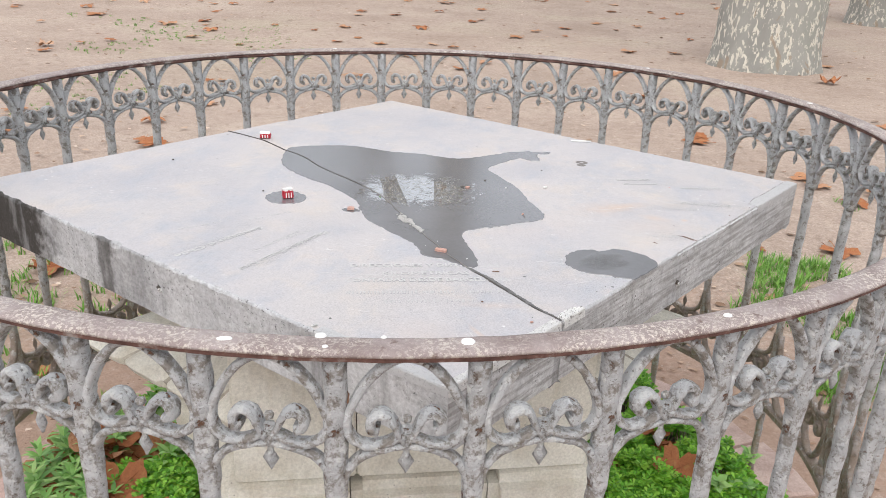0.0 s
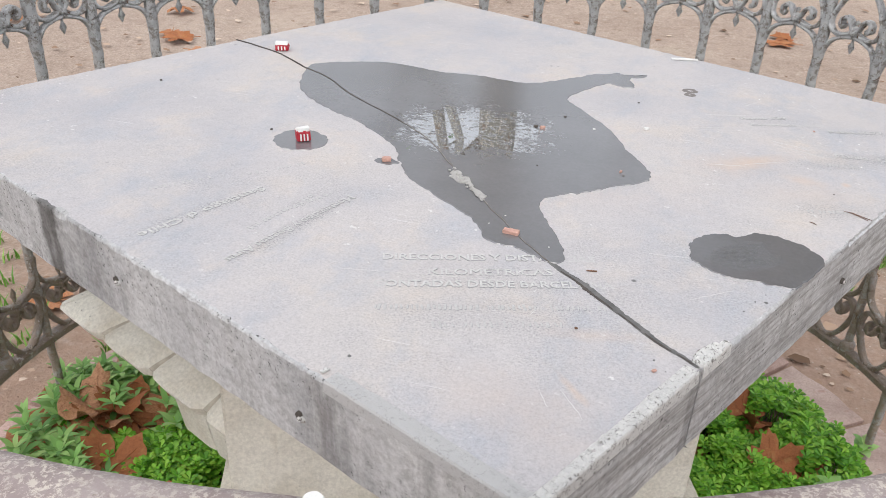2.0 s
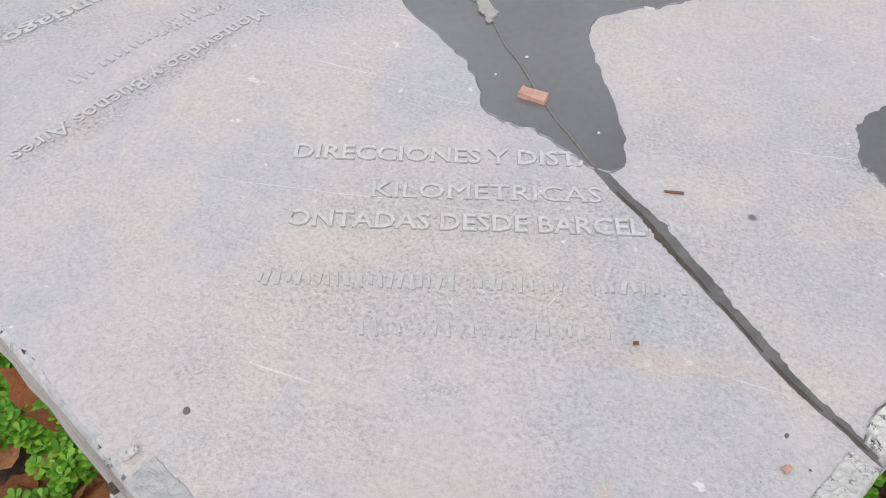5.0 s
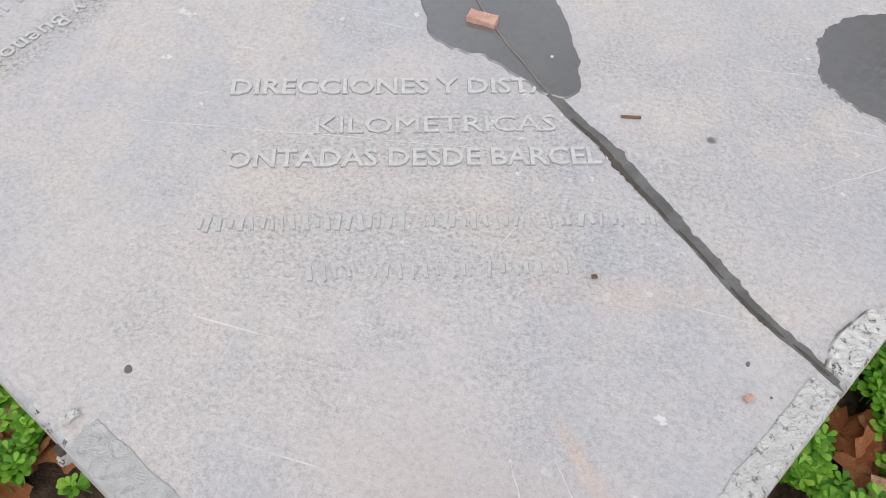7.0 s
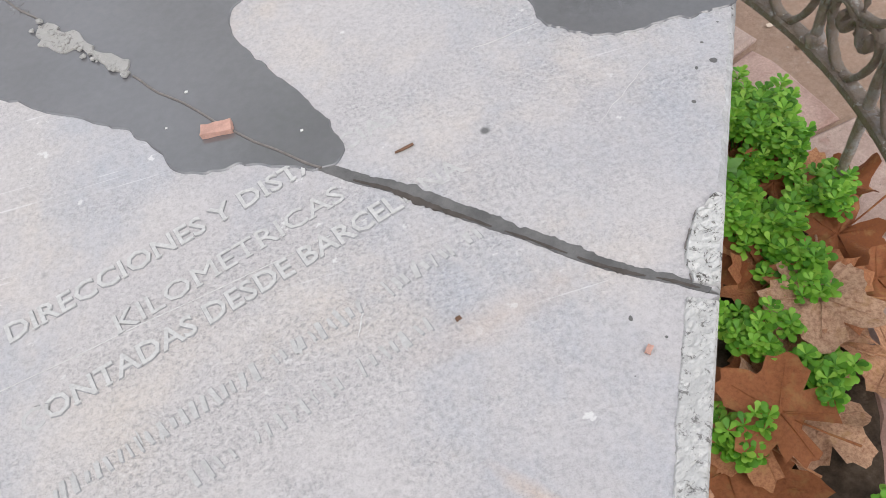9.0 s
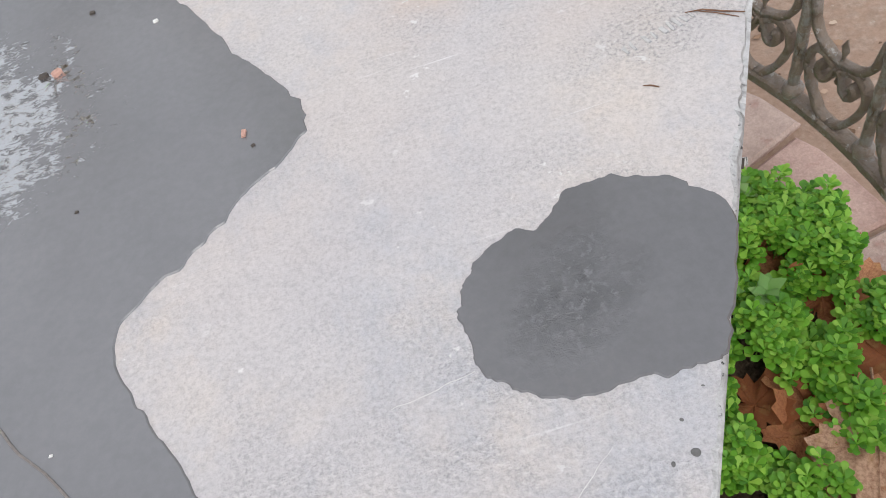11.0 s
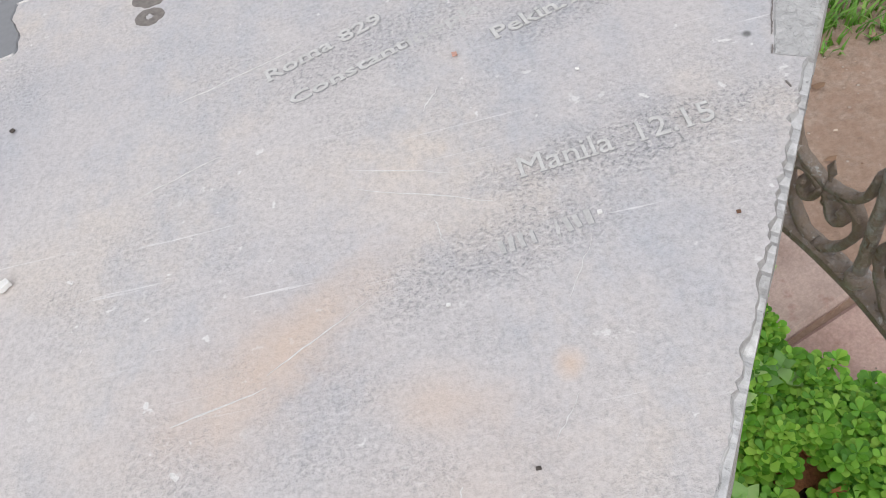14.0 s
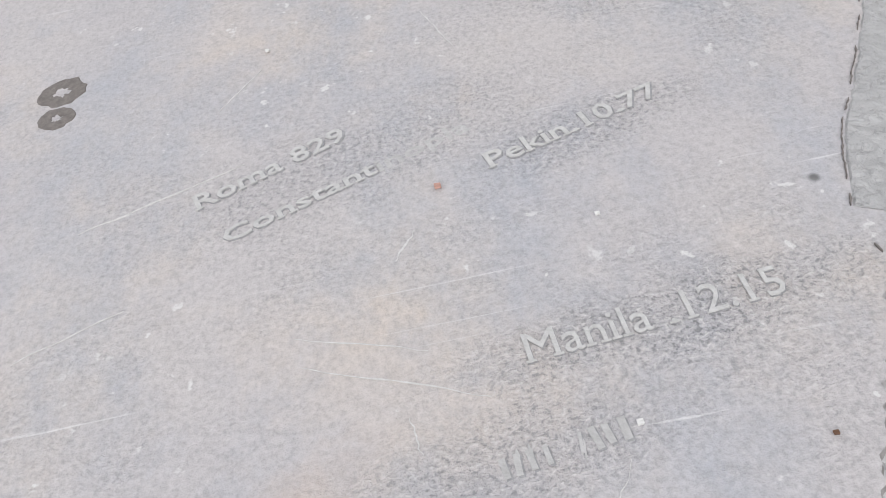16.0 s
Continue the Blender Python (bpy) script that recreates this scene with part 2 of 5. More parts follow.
def sand():
    m = Mat("sandy_park_ground", 0.95, spec=0.2)
    c = m.ramp(m.noise(0.7, 8, 0.6), (0.3, (0.40, 0.305, 0.245)), (0.5, (0.48, 0.375, 0.31)), (0.72, (0.55, 0.445, 0.37)))
    c = m.mix(m.ramp(m.noise(4, 6, 0.7), (0.5, 0.0), (0.75, 0.55)), c, (0.33, 0.245, 0.19))
    c = m.mix(m.ramp(m.noise(0.35, 5, 0.6), (0.52, 0.0), (0.66, 0.35)), c, (0.40, 0.35, 0.24))
    c = m.mix(m.ramp(m.noise(14, 6, 0.75), (0.5, 0.0), (0.68, 0.6)), c, (0.27, 0.20, 0.155))
    c = m.mix(m.ramp(m.noise(19, 6, 0.75), (0.54, 0.0), (0.7, 0.55)), c, (0.62, 0.53, 0.46))
    c = m.mix(0.8, c, m.ramp(m.noise(90, 5, 0.75), (0.35, 0.62), (0.65, 1.2)), "MULTIPLY")
    c = m.mix(m.math("MULTIPLY", m.near(-0.16, 1.49, 0.75, 1.35, 1.7, 1.7), 0.6), c, (0.36, 0.225, 0.16))
    stones = m.math("MULTIPLY", m.ramp(m.cells(42), (0.10, 1.0), (0.16, 0.0)), m.ramp(m.noise(11, 3), (0.5, 0.0), (0.58, 0.9)))
    m.colour(m.mix(stones, c, (0.56, 0.47, 0.40)))
    m.bump(m.math("ADD", m.noise(60, 7, 0.7), m.math("MULTIPLY", stones, 0.6)), 0.7, 0.012, m.bump(m.noise(5, 5), 0.4, 0.03))
    return m.m


def soil():
    m = Mat("dark_planting_soil", 0.95, spec=0.2)
    m.colour(m.ramp(m.noise(26, 7, 0.7), (0.35, (0.05, 0.035, 0.025)), (0.55, (0.12, 0.085, 0.06)), (0.75, (0.22, 0.16, 0.12))))
    m.bump(m.noise(60, 7, 0.7), 0.9, 0.015)
    return m.m


def foliage(name, a, b, c, trans=0.25):
    m = Mat(name, 0.5, spec=0.4)
    k = m.math("ADD", m.math("MULTIPLY", m.island(), 0.6), m.math("MULTIPLY", m.noise(9, 4), 0.4))
    m.colour(m.ramp(k, (0.15, a), (0.5, b), (0.85, c)))
    m.b.inputs["Subsurface Weight"].default_value = trans
    m.b.inputs["Subsurface Radius"].default_value = (0.004, 0.008, 0.002)
    m.bump(m.noise(240, 3), 0.25, 0.001)
    return m.m


def dry_leaf():
    m = Mat("dry_plane_leaf", 0.7, spec=0.3)
    r = m.ramp(m.rand(), (0.0, (0.28, 0.095, 0.035)), (0.3, (0.44, 0.17, 0.07)), (0.6, (0.54, 0.27, 0.14)), (1.0, (0.62, 0.40, 0.27)))
    c = m.mix(m.ramp(m.noise(30, 6, 0.7), (0.42, 0.0), (0.7, 0.8)), r, (0.22, 0.075, 0.035))
    c = m.mix(m.ramp(m.noise(8, 3), (0.55, 0.0), (0.7, 0.45)), c, (0.42, 0.24, 0.09))
    m.colour(c)
    m.bump(m.noise(110, 4, 0.6), 0.4, 0.003)
    return m.m


def litter():
    m = Mat("leaf_litter_bits", 0.85, spec=0.2)
    m.colour(m.ramp(m.island(), (0.0, (0.14, 0.085, 0.055)), (0.4, (0.30, 0.19, 0.125)), (0.7, (0.50, 0.36, 0.27)), (1.0, (0.66, 0.55, 0.45))))
    return m.m


def bark():
    m = Mat("mottled_plane_bark", 0.85, spec=0.25)
    c = m.ramp(m.noise(1.6, 6, 0.6, (1, 1, 0.45)), (0.35, (0.24, 0.235, 0.215)), (0.55, (0.33, 0.32, 0.29)), (0.7, (0.27, 0.275, 0.235)))
    flakes = m.ramp(m.noise(17, 4, 0.65, (1.3, 1.3, 0.6), 0.4), (0.545, 0.0), (0.58, 1.0))
    c = m.mix(flakes, c, (0.62, 0.58, 0.50))
    brown = m.ramp(m.noise(5, 4, 0.6, (1.2, 1.2, 0.6), 0.8), (0.6, 0.0), (0.64, 0.8))
    m.colour(m.mix(brown, c, (0.30, 0.23, 0.17)))
    m.bump(m.math("ADD", m.noise(20, 6), flakes), 0.5, 0.02)
    return m.m


def wet_stone():
    m = Mat("rain_water_on_stone", 0.3, spec=0.5)
    c = m.ramp(m.noise(5, 5), (0.35, (0.108, 0.106, 0.113)), (0.65, (0.138, 0.134, 0.142)))
    c = m.mix(0.4, c, m.ramp(m.noise(180, 4, 0.7), (0.35, 0.85), (0.65, 1.12)), "MULTIPLY")
    # still water stands only in the middle hollow and in the small one at the edge; the rest is a rough film
    pool = m.near(-0.150, 1.490, 0.25, 1.25, 0.135, 0.120, 10)
    pool = m.ramp(m.math("ADD", m.math("MULTIPLY", pool, 0.70), m.math("MULTIPLY", m.noise(125, 5, 0.8, (1, 2.0, 1, -8), 0.8), 1.3)), (0.99, 0.0), (1.08, 1.0))
    pool = m.math("MULTIPLY", pool, m.ramp(m.noise(75, 6, 0.8, (1, 1.7, 1, -8), 0.5), (0.37, 0.08), (0.46, 1.0)))
    hollow = m.math("MULTIPLY", m.near(0.248, 1.218, 0.1, 1.0, 0.052, 0.034, 40), m.ramp(m.noise(60, 5, 0.75), (0.36, 0.25), (0.6, 1.0)))
    deep = m.math("MAXIMUM", pool, hollow)
    grains = m.math("MULTIPLY", hollow, m.ramp(m.noise(170, 4, 0.7), (0.54, 0.0), (0.64, 0.6)))
    m.colour(m.mix(grains, m.mix(m.math("MAXIMUM", pool, m.math("MULTIPLY", hollow, 0.95)), c, (0.050, 0.050, 0.053)), (0.22, 0.22, 0.23)))
    m.l.new(m.math("ADD", 2.4, m.math("SUBTRACT", m.math("MULTIPLY", pool, 1.15), m.math("MULTIPLY", m.near(0.262, 1.222, 0.95, 1.2, 0.095, 0.08), 0.42))), m.b.inputs["IOR"])
    m.l.new(m.ramp(m.math("MULTIPLY", deep, m.ramp(m.noise(150, 4, 0.7), (0.3, 0.8), (0.5, 1.0))), (0.1, 0.18), (0.45, 0.01)), m.b.inputs["Roughness"])
    m.l.new(m.math("ADD", 0.5, m.math("MULTIPLY", pool, 0.5)), m.b.inputs["Specular IOR Level"])
    edge = m.math("MULTIPLY", deep, m.math("SUBTRACT", 1.0, deep))
    m.bump(m.math("MULTIPLY", m.noise(130, 5, 0.75, None, 0.8), edge), 0.9, 0.0045)
    return m.m


def damp_stone():
    m = Mat("damp_dark_stone", 0.55, spec=0.35)
    m.colour(m.ramp(m.noise(60, 5, 0.7), (0.35, (0.10, 0.098, 0.098)), (0.65, (0.165, 0.160, 0.158))))
    m.bump(m.noise(200, 4, 0.7), 0.5, 0.002)
    return m.m


def crumble(name="whitish_crumbling_mortar", dull=0.0, tint=(0.50, 0.49, 0.49)):
    m = Mat(name, 0.9, spec=0.25)
    c = m.ramp(m.noise(60, 5, 0.7), (0.35, (0.60, 0.595, 0.585)), (0.65, (0.72, 0.71, 0.69)))
    c = m.mix(m.ramp(m.noise(190, 5, 0.8, None, 0.8), (0.40, 1.0), (0.45, 0.0)), c, (0.15, 0.14, 0.13))
    c = m.mix(m.ramp(m.noise(240, 3, 0.8), (0.58, 0.0), (0.66, 0.8)), c, (0.78, 0.77, 0.75))
    m.colour(m.mix(dull, c, tint))
    m.bump(m.noise(190, 5, 0.8, None, 0.8), 0.8, 0.003)
    return m.m


def plain(name, col, rough=0.7, vary=0.25, scale=60, spec=0.4):
    m = Mat(name, rough, spec=spec)
    lo = tuple(v * (1 - vary) for v in col)
    m.colour(m.ramp(m.noise(scale, 5, 0.7), (0.32, lo), (0.68, col)))
    m.bump(m.noise(scale * 2.2, 4, 0.7), 0.35, 0.002)
    return m.m


SLAB, SIDE = slab_stone(), slab_side()
PALE = limestone("pale_limestone", (0.76, 0.73, 0.65), (0.58, 0.53, 0.44))
SHAFT = limestone("shaft_limestone", (0.72, 0.68, 0.60), (0.54, 0.48, 0.39))
JOINT = plain("grey_mortar", (0.52, 0.47, 0.39), 0.9, 0.4)
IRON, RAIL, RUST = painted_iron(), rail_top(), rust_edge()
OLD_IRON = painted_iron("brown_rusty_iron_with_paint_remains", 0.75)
SAND, SOIL = sand(), soil()
CLOVER = foliage("bright_green_groundcover", (0.05, 0.195, 0.012), (0.155, 0.40, 0.027), (0.33, 0.58, 0.075))
WEED = foliage("grey_green_weed", (0.11, 0.26, 0.06), (0.22, 0.42, 0.11), (0.38, 0.56, 0.20))
GRASS = foliage("park_grass", (0.08, 0.20, 0.025), (0.15, 0.33, 0.045), (0.27, 0.42, 0.10))
DRY, BARK = dry_leaf(), bark()
WATER, DAMP = wet_stone(), damp_stone()
REPAIR = crumble()
MENDED = crumble("grey_mended_stone", 0.28)
CORNER = crumble("fine_grey_mended_stone", 0.80, (0.475, 0.47, 0.475))
LIP = crumble("crumbling_crack_lip", 0.62, (0.34, 0.32, 0.30))
CHALK = plain("cut_letter_stone", (0.64, 0.63, 0.62), 0.85, 0.25, 260)
# Dark colour for the shade painted beside the letters' edges.
LETTER_SHADE = plain("cut_letter_shade", (0.40, 0.398, 0.405), 0.9, 0.3, 300)
WORN = plain("worn_letter_stone", (0.575, 0.565, 0.56), 0.85, 0.25, 220)
SCRATCH = plain("scratched_stone", (0.68, 0.67, 0.66), 0.9, 0.2, 300)
SEAM = plain("silt_in_the_crack", (0.24, 0.215, 0.20), 0.7, 0.4, 300)
TERRA = plain("terracotta", (0.64, 0.38, 0.31), 0.8, 0.35, 160)
RED = plain("red_printed_card", (0.50, 0.03, 0.05), 0.5, 0.3, 90)
WHITE = plain("white_card", (0.80, 0.79, 0.77), 0.6, 0.15, 120)
TWIG = plain("dry_twig", (0.20, 0.11, 0.07), 0.8, 0.4, 150)
FLAG = limestone("reddish_kerb_stone", (0.52, 0.345, 0.30), (0.34, 0.19, 0.155))
LITTER = litter()
CRUMB_OR_GAP = plain("dark_crumb_or_gap", (0.10, 0.085, 0.075), 0.8, 0.4, 150)


# ---- mesh helpers ----
def mesh_of(name, bm, *mats, smooth=False):
    me = bpy.data.meshes.new(name)
    bm.normal_update()
    bm.to_mesh(me)
    bm.free()
    for mt in mats:
        me.materials.append(mt)
    if smooth:
        me.shade_smooth()
    return me


def part(name, data, parent, label="", m=None, mat=None, smooth=False):
    """Links a mesh, or a bmesh with its material, as one part under a thing."""
    if isinstance(data, bmesh.types.BMesh):
        data = mesh_of(name, data, mat, smooth=smooth)
    ob = new(name, data)
    ob.parent = parent
    if m is not None:
        ob.matrix_basis = m
    return tagged(ob, label)


def thing(name, label, category, x=0, y=0, z=0, group="", kind=""):
    ob = new(name)
    ob.empty_display_size = 0.1
    ob.location = (x, y, z)
    return tagged(ob, label, category, group, kind)


def single(name, bm, mat, label, category, m=None, group="", kind="", smooth=False):
    ob = new(name, mesh_of(name, bm, mat, smooth=smooth))
    if m is not None:
        ob.matrix_basis = m
    return tagged(ob, label, category, group, kind)


def smooth_path(pts, n):
    """A Catmull-Rom line through pts, n steps a span."""
    p = [np.array(q, float) for q in pts]
    p = [2 * p[0] - p[1]] + p + [2 * p[-1] - p[-2]]
    out = []
    for i in range(1, len(p) - 2):
        for k in range(n):
            t = k / n
            out.append(0.5 * (2 * p[i] + (p[i + 1] - p[i - 1]) * t + (2 * p[i - 1] - 5 * p[i] + 4 * p[i + 1] - p[i + 2]) * t * t + (3 * p[i] - p[i - 1] - 3 * p[i + 1] + p[i + 2]) * t ** 3))
    out.append(p[-2])
    return out


def closed_path(pts, n):
    p = [np.array(q, float) for q in pts]
    m, out = len(p), []
    for i in range(m):
        a, b, c, d = p[i - 1], p[i], p[(i + 1) % m], p[(i + 2) % m]
        for k in range(n):
            t = k / n
            out.append(0.5 * (2 * b + (c - a) * t + (2 * a - 5 * b + 4 * c - d) * t * t + (3 * b - a - 3 * c + d) * t ** 3))
    return out


def bar(bm, pts, width, depth, jitter=0.0, taper=None):
    """A flat-sided cast bar with softened corners along pts, which lie in the x-z plane; depth runs along y."""
    rings = []
    for i, p in enumerate(pts):
        a, b = pts[max(0, i - 1)], pts[min(len(pts) - 1, i + 1)]
        t = Vector((b[0] - a[0], 0, b[1] - a[1])).normalized()
        side = Vector((-t.z, 0, t.x))
        k = taper[0] + (taper[1] - taper[0]) * i / (len(pts) - 1) if taper else 1.0
        w = width * k * (1 + random.uniform(-jitter, jitter)) / 2
        d = depth * (1 + random.uniform(-jitter, jitter)) / 2
        o = Vector((p[0], 0, p[1]))
        rings.append([bm.verts.new(o + side * (w * u) + Vector((0, d * v, 0))) for u, v in ((-1, -0.55), (-0.55, -1), (0.55, -1), (1, -0.55), (1, 0.55), (0.55, 1), (-0.55, 1), (-1, 0.55))])
    for r, s in zip(rings, rings[1:]):
        for j in range(8):
            bm.faces.new((r[j], r[(j + 1) % 8], s[(j + 1) % 8], s[j]))
    bm.faces.new(rings[0][::-1])
    bm.faces.new(rings[-1])


def tube(bm, pts, radii, sides=8, jitter=0.0):
    """A round rod through 3D points."""
    rings = []
    for i, p in enumerate(pts):
        p = Vector(p)
        t = (Vector(pts[min(len(pts) - 1, i + 1)]) - Vector(pts[max(0, i - 1)])).normalized()
        u = t.orthogonal().normalized() if abs(t.z) < 0.99 else Vector((1, 0, 0))
        u = (u - t * u.dot(t)).normalized()
        v = t.cross(u)
        r = radii[i] if hasattr(radii, "__len__") else radii
        rings.append([bm.verts.new(p + (u * math.cos(a) + v * math.sin(a)) * r * (1 + random.uniform(-jitter, jitter))) for a in (2 * math.pi * k / sides for k in range(sides))])
    for r, s in zip(rings, rings[1:]):
        for j in range(sides):
            bm.faces.new((r[j], r[(j + 1) % sides], s[(j + 1) % sides], s[j]))
    bm.faces.new(rings[0][::-1])
    bm.faces.new(rings[-1])


def block(bm, x0, x1, y0, y1, z0, z1, bevel=0.0):
    g = bmesh.ops.create_cube(bm, size=1, matrix=Matrix.LocRotScale(((x0 + x1) / 2, (y0 + y1) / 2, (z0 + z1) / 2), None, (x1 - x0, y1 - y0, z1 - z0)))
    if bevel:
        es = list({e for v in g["verts"] for e in v.link_edges})
        bmesh.ops.bevel(bm, geom=es, offset=bevel, segments=2, affect="EDGES")


def lathe(bm, profile, steps, closed=True):
    rings = [[bm.verts.new((r * math.cos(a), r * math.sin(a), z)) for r, z in profile] for a in (2 * math.pi * k / steps for k in range(steps))]
    n = len(profile)
    for k in range(steps):
        r, s = rings[k], rings[(k + 1) % steps]
        for j in range(n if closed else n - 1):
            bm.faces.new((r[j], s[j], s[(j + 1) % n], r[(j + 1) % n]))


def sheet(bm, outline, z0, z1, rim=0.0):
    """A flat lens of that outline: its top at z1, falling to z0 at the rim."""
    low = [bm.verts.new((p[0], p[1], z0)) for p in outline]
    n = len(outline)
    ins = []
    for i, p in enumerate(outline):
        t = np.array(outline[(i + 1) % n]) - np.array(outline[i - 1])
        t = t / (np.linalg.norm(t) + 1e-9)
        ins.append((p[0] - t[1] * rim, p[1] + t[0] * rim))
    top = [bm.verts.new((x, y, z1)) for x, y in ins]
    for i in range(n):
        bm.faces.new((low[i], low[(i + 1) % n], top[(i + 1) % n], top[i]))
    f = bm.faces.new(top)
    f.normal_update()
    bmesh.ops.triangulate(bm, faces=[f], ngon_method="EAR_CLIP")


def ccw(pts):
    a = sum(p[0] * q[1] - q[0] * p[1] for p, q in zip(pts, pts[1:] + pts[:1]))
    return pts if a > 0 else pts[::-1]


# ---- plan ----
TOP, UNDER = 0.95, 0.842                      # the slab's faces
LEFT, FRONT, RIGHT, BACK = (-1.011, 1.251), (0.084, 0.753), (0.654, 1.817), (-0.439, 2.309)
MID = (-0.178, 1.532)                         # middle of slab and pedestal
PED_TURN = -26.3
RING, RING_R = (-0.1655, 1.5227), 0.971       # middle and mean radius of the railing
OVAL, LONG_AXIS = 0.0359, 35.7                # stretched to a slight oval to fit the camera's view, longest along that bearing
BAYS, PHASE = 42, 24.1
SETTING = ((0, 1, 2, 3, 4, 5, 7, 9, 12, 14, 16, 17, 18, 19, 21, 23, 25, 27, 28, 30, 32, 34, 37, 40, 42),
           (3.7, 3.45, 3.0, 2.4, 1.85, 1.35, 0.73, 0.7, 1.2, 1.3, 0.85, 0.35, -0.7, -1.95, -3.0, -1.3, 0.8, 0.35, -0.9, -1.35, -0.6, 0.36, 1.4, 2.9, 3.7))   # shifts in degrees that fit the posts to the camera's view
RAIL_TOP, RAIL_LOW = 1.0882, 0.272
STRETCH = pose(*RING, 0, 0, 0, LONG_AXIS) @ Matrix.Diagonal((1 + OVAL, 1 - OVAL, 1, 1))
UNTURN = pose(0, 0, 0, 0, 0, -LONG_AXIS)


def bearing(deg):
    """The turn on the round ring that comes to lie at that bearing once the ring is pulled oval."""
    return deg + math.degrees(OVAL) * math.sin(radians(2 * (deg - LONG_AXIS)))



# ---- ground ----
bm = bmesh.new()
rings = [0.0, 0.4, 0.8, 1.2, 1.8, 2.6, 4, 6, 9, 14, 22, 40, 90, 250, 600]
prev = None
for r in rings:
    n = 72
    cur = [bm.verts.new((RING[0], RING[1], 0.0))] if r == 0 else [bm.verts.new((RING[0] + r * math.cos(2 * math.pi * k / n), RING[1] + r * math.sin(2 * math.pi * k / n), 0.0 if r < 1.1 else 0.02 * noise.noise((r * 0.4 * math.cos(2 * math.pi * k / n), r * 0.4 * math.sin(2 * math.pi * k / n), 0.0)))) for k in range(n)]
    if prev is not None:
        for k in range(n):
            if len(prev) == 1:
                bm.faces.new((prev[0], cur[k], cur[(k + 1) % n]))
            else:
                bm.faces.new((prev[k], cur[k], cur[(k + 1) % n], prev[(k + 1) % n]))
    prev = cur
single("ground", bm, SAND, "trodden sandy brown park ground with grit", "ground", kind="structure", smooth=True)
bm = bmesh.new()
c = bm.verts.new((0, 0, 0.03))
loops = []
for r in (0.25, 0.5, 0.70, 0.92, 0.985):
    loops.append([bm.verts.new((r * math.cos(2 * math.pi * k / 64), r * math.sin(2 * math.pi * k / 64), (0.03 + 0.02 * noise.noise((5 * r * math.cos(2 * math.pi * k / 64), 5 * r * math.sin(2 * math.pi * k / 64), 3))) if r < 0.95 else -0.02)) for k in range(64)])
for k in range(64):
    bm.faces.new((c, loops[0][k], loops[0][(k + 1) % 64]))
    for p, q in zip(loops, loops[1:]):
        bm.faces.new((p[k], q[k], q[(k + 1) % 64], p[(k + 1) % 64]))
single("planting_soil", bm, SOIL, "dark damp soil inside the round railing", "soil", pose(*RING, 0), kind="structure", smooth=True)


# ---- stone table ----
table = thing("stone_table", "grey stone orientation table on a pale limestone pedestal, cracked across", "stone table", *MID, 0)
UP = Matrix.Translation((-MID[0], -MID[1], 0))


def slab_piece(outline, crack_from, crack_to):
    """One half of the slab; the edge between those two corners is the crack's face, which stays sharp."""
    bm = bmesh.new()
    pts = []
    n = len(outline)
    for i in range(n):
        a, b = np.array(outline[i]), np.array(outline[(i + 1) % n])
        crack = crack_from <= i < crack_to
        k = max(1, int(np.linalg.norm(b - a) / 0.003))
        for j in range(k):
            pts.append((a + (b - a) * j / k, crack))
    m = len(pts)
    lists = [[], [], [], [], []]
    for i, (p, crack) in enumerate(pts):
        t = pts[(i + 1) % m][0] - pts[i - 1][0]
        t = t / (np.linalg.norm(t) + 1e-9)
        inn = np.array((-t[1], t[0]))
        chip = 0.0 if crack else max(0.0, noise.noise((p[0] * 170, p[1] * 170, 3.0))) * 0.004 + max(0.0, noise.noise((p[0] * 55, p[1] * 55, 1.0))) * 0.004 + max(0.0, noise.noise((p[0] * 17, p[1] * 17, 5.0)) - 0.25) * 0.016
        # the long edge by the right corner has broken back in a ragged ledge
        on_edge = abs((p[0] - FRONT[0]) * -0.882 + (p[1] - FRONT[1]) * 0.472) < 0.004
        ledge = 0.0 if crack or not on_edge else float(np.interp(p[1], (1.30, 1.42, 1.50, 1.60, 1.625, 1.66), (0.0, 0.6, 1.0, 0.9, 0.3, 0.0)))
        chip += ledge * (0.0003 + 0.0022 * abs(noise.noise((p[0] * 38, p[1] * 38, 2.0))) + 0.0008 * noise.noise((p[0] * 410, p[1] * 410, 6.0)) + random.uniform(-0.0006, 0.0009))
        e = 0.0008 if crack else max(0.001, 0.003 + chip)
        for L, (off, z) in zip(lists, ((e, TOP), (e * 0.72 if ledge else e * 0.4, TOP - e * (0.75 if ledge else 0.3)), (0.0, TOP - e * 0.95), (0.002 * noise.noise((p[0] * 30, p[1] * 30, 9)), UNDER + 0.01), (0.012, UNDER))):
            q = p + inn * off
            L.append(bm.verts.new((q[0], q[1], z)))
    for a, b in zip(lists, lists[1:]):
        for i in range(m):
            f = bm.faces.new((b[i], b[(i + 1) % m], a[(i + 1) % m], a[i]))
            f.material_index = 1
    tops = [bm.faces.new(lists[0])]
    tops[0].normal_update()
    bmesh.ops.triangulate(bm, faces=tops)
    low = bm.faces.new(lists[4][::-1])
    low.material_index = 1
    low.normal_update()
    bmesh.ops.triangulate(bm, faces=[low])
    return mesh_of("slab_half", bm, SLAB, SIDE)


